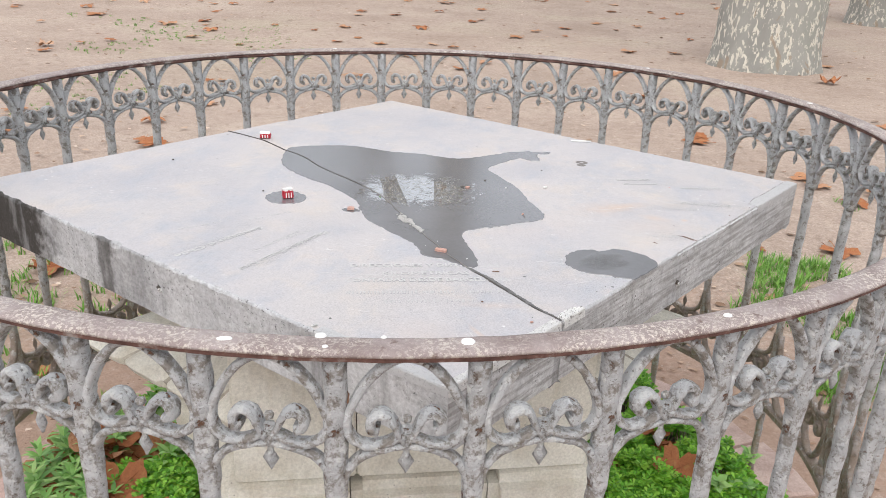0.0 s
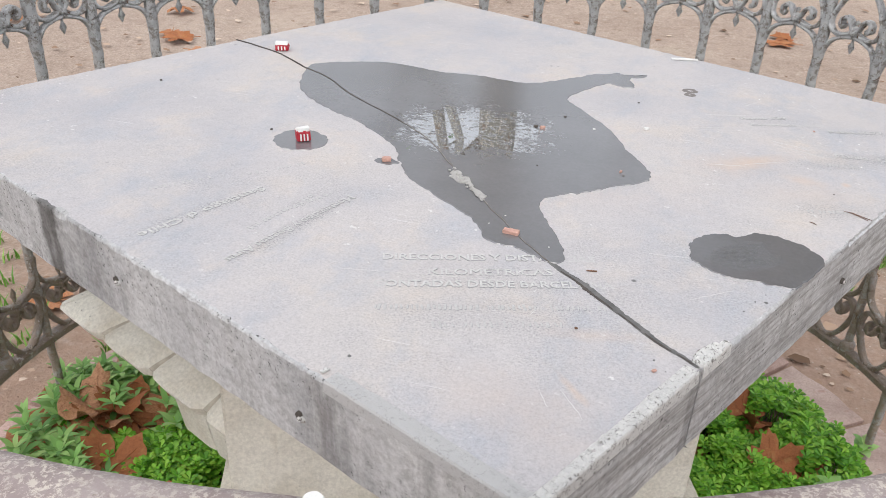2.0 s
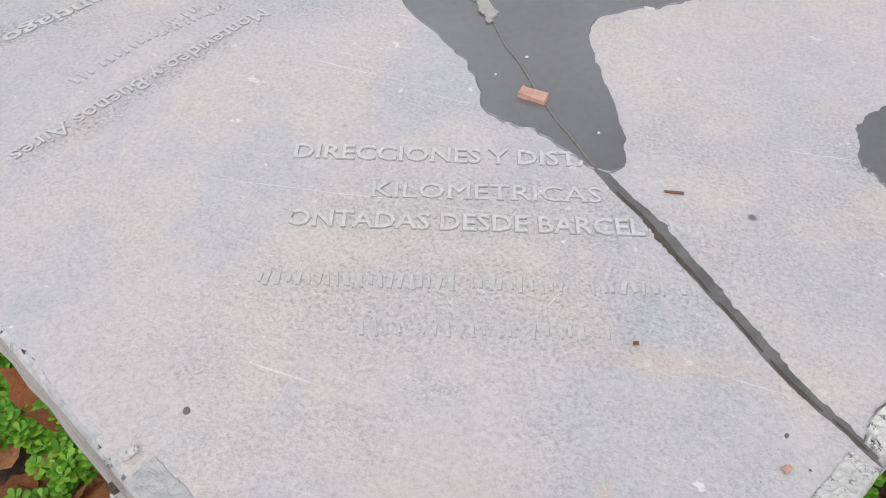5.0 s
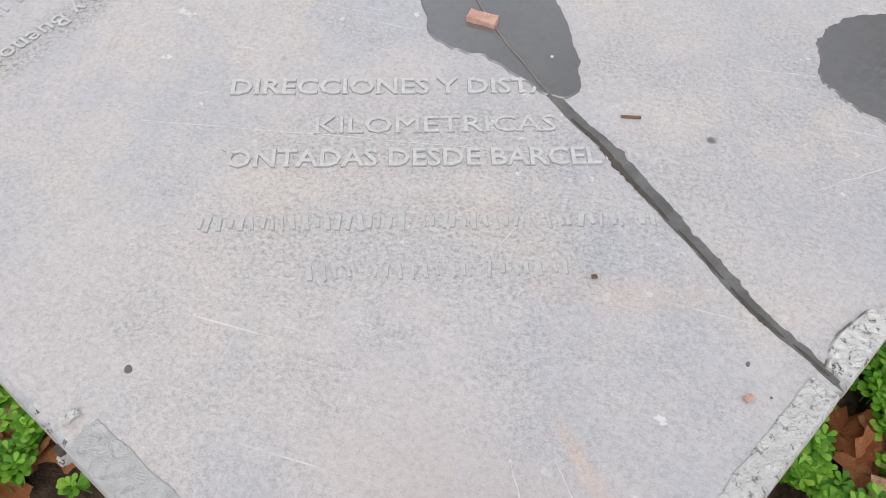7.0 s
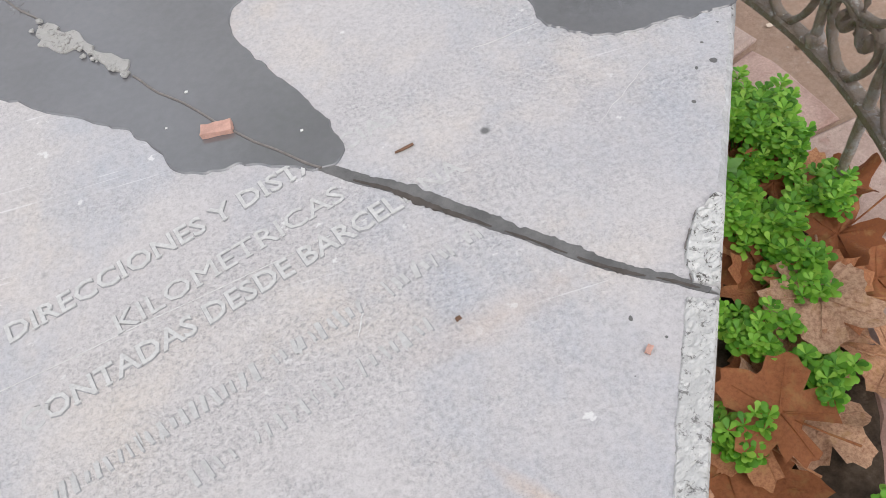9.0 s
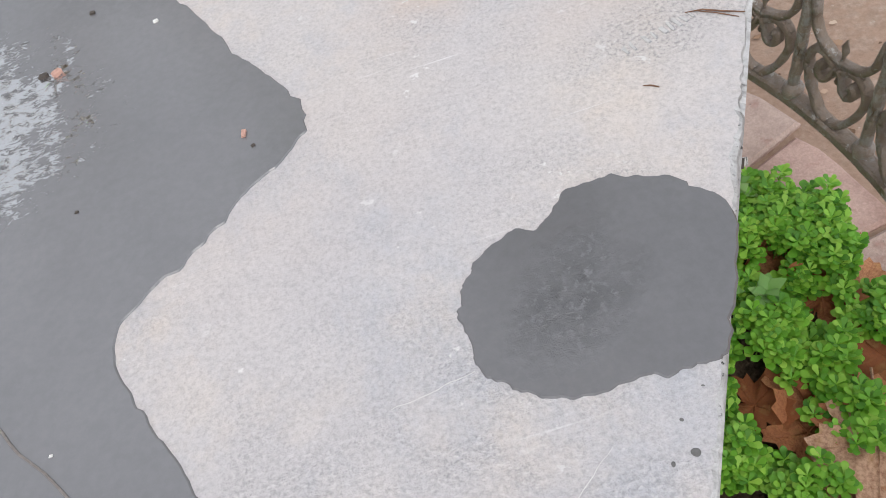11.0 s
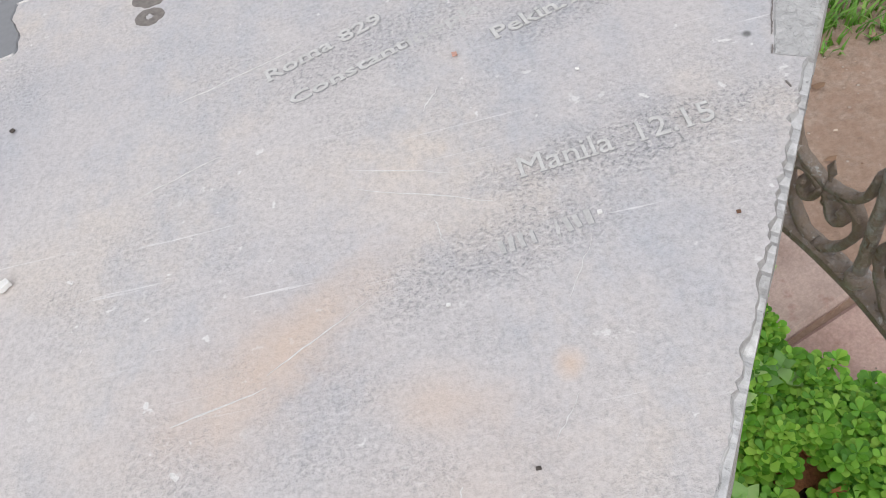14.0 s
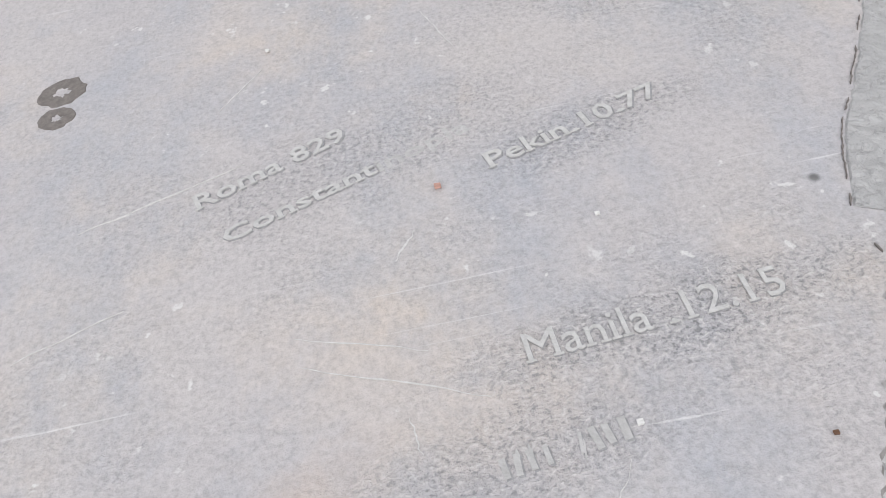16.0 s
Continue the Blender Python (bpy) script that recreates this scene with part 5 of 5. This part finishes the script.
BED = "fallen leaves in the planting"
INB = "curled brown plane leaf among the green plants"
for x, y, z, s, turn, k, tip in ((-1.0, 1.367, 0.075, 0.19, 20, 1, 8), (-0.87, 1.30, 0.05, 0.20, 200, 0, 4), (-0.76, 1.277, 0.08, 0.20, 140, 5, 6), (-0.95, 1.533, 0.11, 0.17, 80, 2, 25), (-1.06, 1.45, 0.07, 0.20, 300, 1, 10), (-1.04, 1.58, 0.07, 0.19, 30, 0, 6), (-0.80, 1.22, 0.05, 0.19, 250, 0, 3), (-0.93, 1.41, 0.06, 0.16, 160, 3, 5), (-0.69, 1.20, 0.04, 0.18, 60, 0, 0), (-0.90, 1.20, 0.04, 0.17, 10, 3, 0),
                                 (0.80, 1.585, 0.05, 0.12, 30, 1, 10), (0.84, 1.54, 0.05, 0.13, 200, 4, 18), (0.72, 1.40, 0.06, 0.16, 110, 0, 5), (0.66, 1.29, 0.05, 0.17, 40, 5, 4), (0.54, 1.20, 0.05, 0.18, 250, 0, 6), (0.46, 1.10, 0.05, 0.19, 170, 5, 4), (0.64, 1.48, 0.06, 0.13, 20, 1, 10), (0.60, 1.39, 0.06, 0.14, 90, 2, 12), (0.74, 1.22, 0.05, 0.17, 200, 1, 3), (0.60, 1.26, 0.07, 0.16, 150, 0, 3), (0.47, 1.16, 0.07, 0.17, 30, 3, 3), (0.66, 1.43, 0.06, 0.12, 320, 2, 20), (0.78, 1.70, 0.04, 0.12, 75, 3, 5),
                                 (0.50, 1.86, 0.10, 0.14, 20, 2, 40), (0.44, 2.0, 0.10, 0.13, 100, 4, 30), (-0.86, 1.60, 0.11, 0.15, 45, 1, 30), (-1.0, 1.75, 0.08, 0.16, 190, 0, 20), (0.42, 1.0, 0.04, 0.17, 0, 1, 0), (0.30, 0.93, 0.04, 0.17, 90, 4, 5), (0.80, 1.36, 0.04, 0.15, 260, 1, 8),
                                 (0.735, 1.596, 0.05, 0.13, 310, 4, 20), (0.77, 1.445, 0.07, 0.17, 100, 2, -14), (0.69, 1.346, 0.08, 0.19, 60, 1, 8), (0.555, 1.456, 0.05, 0.13, 220, 2, 20), (0.584, 1.268, 0.06, 0.12, 15, 4, 30), (0.514, 1.226, 0.06, 0.17, 130, 2, 10), (-0.88, 1.36, 0.11, 0.19, 45, 2, 22), (-1.0, 1.50, 0.12, 0.19, 120, 4, 25), (-0.82, 1.26, 0.10, 0.18, 330, 2, 15), (-0.74, 1.20, 0.09, 0.18, 190, 4, 18), (-1.11, 1.53, 0.07, 0.20, 65, 1, 10), (-0.99, 1.53, 0.12, 0.19, 200, 2, 18), (-0.97, 1.31, 0.12, 0.20, 300, 5, 8), (-1.0, 1.23, 0.07, 0.19, 120, 0, 6), (-1.05, 1.40, 0.10, 0.21, 20, 1, 12), (-1.02, 1.62, 0.10, 0.18, 250, 4, 15), (-0.72, 1.27, 0.11, 0.21, 80, 5, 4), (-0.82, 1.15, 0.06, 0.2, 340, 0, 4),
                                 (0.669, 1.332, 0.1, 0.2, 150, 0, 6), (0.514, 1.175, 0.11, 0.19, 40, 5, 4), (0.57, 1.259, 0.06, 0.17, 270, 1, 10), (0.416, 1.129, 0.07, 0.19, 100, 0, 5)):
    fallen(x, y, z, s, turn, k, tip, 0, BED, INB)
rnd = random.Random(77)
for k in range(34):
    t, r = radians(rnd.uniform(-70, 40)), rnd.uniform(0.55, 0.88)
    if k > 21:
        t, r = radians(rnd.uniform(175, 235)), rnd.uniform(0.6, 0.88)
    fallen(RING[0] + r * math.cos(t), RING[1] + r * math.sin(t), rnd.uniform(0.025, 0.05), rnd.uniform(0.12, 0.18), rnd.uniform(0, 360), k, rnd.uniform(-14, 14), rnd.uniform(-14, 14), BED, INB)
placed = [(-6.9, 10.24, 0.3), (-5.6, 9.83, 0.27), (-5.85, 7.74, 0.2), (-7.5, 10.9, 0.22), (2.25, 8.94, 0.22), (-2.96, 5.83, 0.18), (-0.63, 4.93, 0.18), (1.36, 3.99, 0.2), (-2.06, 2.71, 0.19), (1.62, 4.83, 0.17), (1.8, 5.05, 0.17), (-1.55, 2.0, 0.16), (1.0, 3.3, 0.15), (1.12, 2.9, 0.16), (1.32, 3.0, 0.14)]
rnd = random.Random(11)
for k, (x, y, s) in enumerate(placed):
    fallen(x, y, 0.008, s, rnd.uniform(0, 360), k)
for k in range(270):
    x, y = rnd.uniform(-10, 9), rnd.uniform(3.2, 20)
    fallen(x, y, 0.012, rnd.uniform(0.10, 0.22), rnd.uniform(0, 360), rnd.choice((0, 0, 5, 5, 1, 3)), rnd.uniform(-6, 6), rnd.uniform(-6, 6))


# ---- litter on the ground ----
rnd = random.Random(44)
V, F = [], []
for k in range(5200):
    if k < 3600:
        x, y = rnd.uniform(-9, 7), 2.4 + 15 * rnd.random() ** 1.4
    else:
        a, r = rnd.uniform(0, 2 * math.pi), rnd.uniform(1.14, 2.6)
        x, y = RING[0] + r * math.cos(a), RING[1] + r * math.sin(a)
    if math.hypot(x - RING[0], y - RING[1]) < 1.12:
        continue
    s, t, n = rnd.uniform(0.006, 0.03) * (0.45 if k >= 3600 else 1.0), rnd.uniform(0, 7), len(V)
    for i in range(5):
        q = t + i * 1.2566
        rr = s * rnd.uniform(0.4, 1.0)
        V.append((x + rr * math.cos(q) * 1.4, y + rr * math.sin(q), 0.012 + rnd.uniform(0, 0.35) * s))
    F.append((n, n + 1, n + 2, n + 3, n + 4))
me = bpy.data.meshes.new("leaf_litter")
me.from_pydata(V, [], F)
me.materials.append(LITTER)
tagged(new("leaf_litter", me), "small broken leaf bits and grit on sand", "litter", kind="stuff")


# ---- green plants ----
def leaflets(name, spots, mat, label, category, per, size, shape, z0):
    """Many small plants as one object: each is a few whorls of leaflets on a short stalk. spots: x, y, height."""
    rnd = random.Random(len(spots))
    V, F = [], []

    def leaf(o, d, up, w, l):
        s = d.cross(up).normalized()
        n = len(V)
        for f, ww, lift in shape:
            V.extend([o + d * (l * f) + s * (w * ww) + up * (lift * l), o + d * (l * f) - s * (w * ww) + up * (lift * l)])
        for i in range(len(shape) - 1):
            F.append((n + 2 * i, n + 2 * i + 1, n + 2 * i + 3, n + 2 * i + 2))

    for x, y, h in spots:
        lean = Vector((rnd.uniform(-0.3, 0.3), rnd.uniform(-0.3, 0.3), 1)).normalized()
        tip = Vector((x, y, z0)) + lean * h
        a0 = rnd.uniform(0, 7)
        for w in range(per[0]):
            o = tip - lean * (w * size * 0.55)
            cnt = per[1]
            for i in range(cnt):
                a = a0 + w * 0.7 + 2 * math.pi * i / cnt + rnd.uniform(-0.2, 0.2)
                el = rnd.uniform(0.05, 0.5) if w else rnd.uniform(0.25, 0.75)
                d = Vector((math.cos(a) * math.cos(el), math.sin(a) * math.cos(el), math.sin(el)))
                up = Vector((-math.cos(a) * math.sin(el), -math.sin(a) * math.sin(el), math.cos(el)))
                k = size * rnd.uniform(0.75, 1.2) * (1.0 + 0.25 * w)
                leaf(o, d, up, k * 0.5, k)
        n = len(V)
        b = Vector((x, y, z0 - 0.01))
        for p in (b, tip):
            V.extend([p + Vector((0.0012, 0, 0)), p + Vector((-0.0007, 0.001, 0)), p + Vector((-0.0007, -0.001, 0))])
        for i in range(3):
            F.append((n + i, n + (i + 1) % 3, n + 3 + (i + 1) % 3, n + 3 + i))
    me = bpy.data.meshes.new(name)
    me.from_pydata([tuple(v) for v in V], [], F)
    me.materials.append(mat)
    me.shade_smooth()
    return tagged(new(name, me), label, category, kind="stuff")


SPOON = ((0.0, 0.05, 0.0), (0.45, 0.28, 0.05), (0.78, 0.55, 0.08), (0.95, 0.38, 0.05), (1.04, 0.08, 0.0))
LANCE = ((0.0, 0.04, 0.0), (0.3, 0.30, 0.05), (0.6, 0.30, 0.07), (0.85, 0.15, 0.02), (1.05, 0.01, -0.06))
BROAD = ((0.0, 0.06, 0.0), (0.25, 0.62, 0.06), (0.5, 0.70, 0.08), (0.78, 0.42, 0.02), (1.05, 0.02, -0.10))


def scatter(count, ok, h0, h1, box, seed, oval=False):
    rnd = random.Random(seed)
    out = []
    while len(out) < count:
        x, y = rnd.uniform(box[0], box[1]), rnd.uniform(box[2], box[3])
        u, v = 2 * (x - box[0]) / (box[1] - box[0]) - 1, 2 * (y - box[2]) / (box[3] - box[2]) - 1
        if oval and u * u + v * v > 0.75 + 0.9 * noise.noise((x * 3, y * 3, 9)):
            continue
        if ok(x, y):
            k = 0.5 + 0.5 * noise.noise((x * 9, y * 9, seed))
            out.append((x, y, h0 + (h1 - h0) * max(0.0, min(1.0, k * 1.2 + rnd.uniform(-0.15, 0.15)))))
    return out


def polar(x, y):
    dx, dy = x - RING[0], y - RING[1]
    return math.hypot(dx, dy), math.degrees(math.atan2(dy, dx))


def outside_pedestal(x, y, h=0.40):
    a = radians(-PED_TURN)
    dx, dy = x - MID[0], y - MID[1]
    u, v = dx * math.cos(a) - dy * math.sin(a), dx * math.sin(a) + dy * math.cos(a)
    return max(abs(u), abs(v)) > h


def right_bed(x, y):
    r, a = polar(x, y)
    return 0.5 < r < 0.95 - 0.06 * noise.noise((a * 0.15, 2, 0)) and -75 < a < 62 and outside_pedestal(x, y) and noise.noise((x * 6.5, y * 6.5, 1.5)) > (-0.25 if y > 1.6 else (-0.02 if y > 1.45 else 0.22))


def left_bed(x, y):
    r, a = polar(x, y)
    return 0.48 < r < 0.9 and (152 < a or a < -128) and outside_pedestal(x, y) and noise.noise((x * 7, y * 7, 8.5)) > 0.0


leaflets("groundcover", scatter(1750, right_bed, 0.025, 0.125, (0.0, 0.85, 0.5, 2.5), 2), CLOVER, "dense bright green small-leaved groundcover", "groundcover", (3, 5), 0.0165, SPOON, 0.02)
leaflets("groundcover", scatter(430, left_bed, 0.04, 0.12, (-1.1, 0.0, 0.6, 2.3), 5), CLOVER, "bright green small-leaved groundcover with gaps", "groundcover", (3, 5), 0.0165, SPOON, 0.02)
CLUMPS = [(x + 0.046 * u * math.cos(v), y + 0.046 * u * math.sin(v), 0.115 - 0.06 * u * u) for x, y in ((0.77, 1.67), (0.785, 1.515), (0.67, 1.48), (0.665, 1.385), (0.56, 1.305), (0.61, 1.21), (0.453, 1.165), (0.79, 1.73), (-0.914, 1.314), (-0.884, 1.209), (-0.78, 1.15), (-0.83, 1.48), (-0.80, 1.42), (-0.69, 1.38), (-0.78, 1.41), (-0.79, 1.36), (-0.83, 1.50), (-0.89, 1.42), (-0.78, 1.31), (-0.80, 1.40), (-0.89, 1.45), (-0.72, 1.35), (-0.65, 1.30), (-0.75, 1.47), (-0.74, 1.39), (-0.72, 1.43), (-0.80, 1.45)) for u, v in ((((k * 0.618) % 1) ** 0.5, k * 2.4) for k in range(26))]
leaflets("groundcover", CLUMPS, CLOVER, "bright green small-leaved groundcover in separate clumps", "groundcover", (3, 5), 0.0175, SPOON, 0.02)
leaflets("weed", [(x + 0.05 * math.cos(k * 2.4) * (k / 9) ** 0.5, y + 0.05 * math.sin(k * 2.4) * (k / 9) ** 0.5, 0.15 - 0.006 * k) for x, y in ((-1.10, 1.60), (-1.03, 1.66), (-1.07, 1.545), (-1.0, 1.60), (-0.93, 1.33), (-0.97, 1.38), (-1.08, 1.45), (-0.90, 1.27), (-1.04, 1.30)) for k in range(9)], WEED, "pale green leafy weeds above brown leaves", "weed", (3, 5), 0.036, LANCE, 0.02)
leaflets("weed", scatter(42, lambda x, y: 0.55 < polar(x, y)[0] < 0.88 and polar(x, y)[1] > 150 and outside_pedestal(x, y), 0.05, 0.17, (-1.1, -0.5, 1.4, 2.1), 7), WEED, "soft green weeds with narrow leaves beside the pedestal", "weed", (3, 5), 0.046, LANCE, 0.02)
leaflets("weed", scatter(14, lambda x, y: 0.6 < polar(x, y)[0] < 0.88 and polar(x, y)[1] < -150 and outside_pedestal(x, y), 0.04, 0.10, (-1.1, -0.5, 0.8, 1.5), 9), WEED, "soft green weeds with narrow leaves beside the pedestal", "weed", (3, 5), 0.040, LANCE, 0.02)
leaflets("broad_weed", [(0.60, 1.78, 0.13), (0.575, 1.70, 0.12), (0.64, 1.83, 0.11), (0.70, 1.80, 0.10), (0.60, 1.60, 0.12), (0.56, 1.63, 0.10), (0.63, 2.0, 0.10), (0.70, 1.97, 0.09), (-1.05, 1.62, 0.12), (-0.98, 1.68, 0.10)], WEED, "grey-green broad-leaved weed among groundcover", "weed", (2, 4), 0.028, BROAD, 0.02)


def grass(name, spots, label):
    rnd = random.Random(21)
    V, F = [], []
    for x, y, h in spots:
        for _ in range(7):
            a = rnd.uniform(0, 7)
            d = Vector((math.cos(a), math.sin(a), 0))
            s = Vector((-math.sin(a), math.cos(a), 0)) * 0.003
            o = Vector((x + rnd.uniform(-0.02, 0.02), y + rnd.uniform(-0.02, 0.02), 0))
            n, hh, ln = len(V), h * rnd.uniform(0.6, 1.2), rnd.uniform(0.2, 0.9)
            for f, w in ((0, 1), (0.5, 0.9), (1, 0.1)):
                p = o + d * (hh * ln * f * f) + Vector((0, 0, hh * (f - 0.25 * ln * f * f)))
                V.extend([p + s * w, p - s * w])
            F.extend([(n, n + 1, n + 3, n + 2), (n + 2, n + 3, n + 5, n + 4)])
    me = bpy.data.meshes.new(name)
    me.from_pydata([tuple(v) for v in V], [], F)
    me.materials.append(GRASS)
    return tagged(new(name, me), label, "grass", kind="stuff")


grass("grass", scatter(420, lambda x, y: polar(x, y)[0] > 1.02 and noise.noise((x * 3, y * 3, 0.7)) > -0.05, 0.03, 0.075, (0.75, 1.5, 2.5, 3.9), 31, True), "ragged green grass tufts on sandy ground")
grass("grass", scatter(150, lambda x, y: noise.noise((x * 2.5, y * 2.5, 2.7)) > 0.1, 0.02, 0.05, (1.5, 2.6, 4.4, 5.6), 33, True), "thin green grass tufts on sandy ground")
grass("grass", scatter(220, lambda x, y: polar(x, y)[0] > 1.04 and noise.noise((x * 3, y * 3, 4.7)) > 0.0, 0.03, 0.07, (-2.9, -1.2, 1.2, 3.2), 35, True), "ragged green grass tufts on sandy ground")
grass("grass", scatter(380, lambda x, y: noise.noise((x * 0.9, y * 0.9, 6.7)) > 0.2, 0.015, 0.03, (-8, -2.5, 4.5, 11), 37, True), "sparse short grass on sandy ground")


# ---- plane trees ----
def tree(x, y, r, height, seed, label, leaves=900, limbs=6):
    rnd = random.Random(seed)
    top = thing("plane_tree", label, "tree", x, y, 0, group="plane trees in the park")
    bm = bmesh.new()
    rings = []
    zs = [-0.1, 0.0, 0.12, 0.3, 0.6, 1.0, 1.6, 2.4, 3.4, height * 0.45]
    for z in zs:
        flare = 1 + 0.10 * math.exp(-max(z, 0) / 0.2)
        ring = []
        for k in range(40):
            a = 2 * math.pi * k / 40
            rr = r * flare * (1 - 0.03 * max(z, 0)) * (1 + 0.05 * math.sin(3 * a + seed) + 0.03 * math.exp(-max(z, 0) / 0.3) * math.sin(7 * a + seed) + 0.03 * noise.noise((math.cos(a) * 3, math.sin(a) * 3, z * 2 + seed)))
            ring.append(bm.verts.new((rr * math.cos(a), rr * math.sin(a), z)))
        rings.append(ring)
    for p, q in zip(rings, rings[1:]):
        for k in range(40):
            bm.faces.new((p[k], p[(k + 1) % 40], q[(k + 1) % 40], q[k]))
    part("trunk", bm, top, "mottled grey and cream plane bark", None, BARK, True)
    tips = []
    for i in range(limbs):
        a = 2 * math.pi * i / limbs + rnd.uniform(-0.3, 0.3)
        p = Vector((0, 0, height * rnd.uniform(0.36, 0.44)))
        d = Vector((math.cos(a), math.sin(a), rnd.uniform(0.8, 1.8))).normalized()
        pts, rad = [p], [r * 0.5]
        for s in range(7):
            d = (d + Vector((rnd.uniform(-0.3, 0.3), rnd.uniform(-0.3, 0.3), rnd.uniform(-0.1, 0.25)))).normalized()
            p = p + d * height * 0.09
            pts.append(p)
            rad.append(r * 0.5 * (1 - (s + 1) / 8.5))
            if s > 1:
                tips.append(p)
        bm = bmesh.new()
        tube(bm, pts, rad, 8, 0.05)
        for q in pts[2:]:
            for _ in range(limbs // 2 - 1):
                e = Vector((rnd.uniform(-1, 1), rnd.uniform(-1, 1), rnd.uniform(-0.1, 1))).normalized()
                t1 = q + e * rnd.uniform(0.8, 1.6)
                t2 = t1 + (e + Vector((rnd.uniform(-0.5, 0.5), rnd.uniform(-0.5, 0.5), 0))) * 0.8
                tube(bm, [q, t1, t2], [0.05, 0.03, 0.01], 5)
                tips += [t1, t2]
        part("limb", bm, top, "", None, BARK, True)
    # Crowns are unseen; kept thin so that the puddle reflects more sky.
    V, F = [], []
    for _ in range(leaves):
        o = rnd.choice(tips) + Vector((rnd.gauss(0, 0.45), rnd.gauss(0, 0.45), rnd.gauss(0, 0.4)))
        u = Vector((rnd.uniform(-1, 1), rnd.uniform(-1, 1), rnd.uniform(-1, 1))).normalized()
        v = u.orthogonal().normalized()
        s, n = rnd.uniform(0.09, 0.17), len(V)
        V.extend([o + u * s, o + v * s * 0.8, o - u * s * 0.7, o - v * s * 0.8])
        F.append((n, n + 1, n + 2, n + 3))
    me = bpy.data.meshes.new("crown")
    me.from_pydata([tuple(q) for q in V], [], F)
    me.materials.append(GRASS)
    part("crown", me, top, "thin autumn crown of scattered leaves, out of view")
    return top


tree(1.72, 9.85, 0.55, 13, 3, "large plane tree with mottled flaking bark")
tree(4.25, 15.2, 0.50, 13, 5, "plane tree with mottled bark standing further off")
# Added out of view; placed and kept sparse for the puddle's reflection.
tree(-3.2, 16.9, 0.50, 18, 8, "plane tree with bare limbs standing far off, out of view", 60, 4)
tree(-7.4, 25.0, 0.50, 18, 12, "plane tree with bare limbs standing far off, out of view", 60, 4)
tree(0.8, 27.0, 0.50, 14, 15, "plane tree with bare limbs standing far off, out of view", 60, 4)
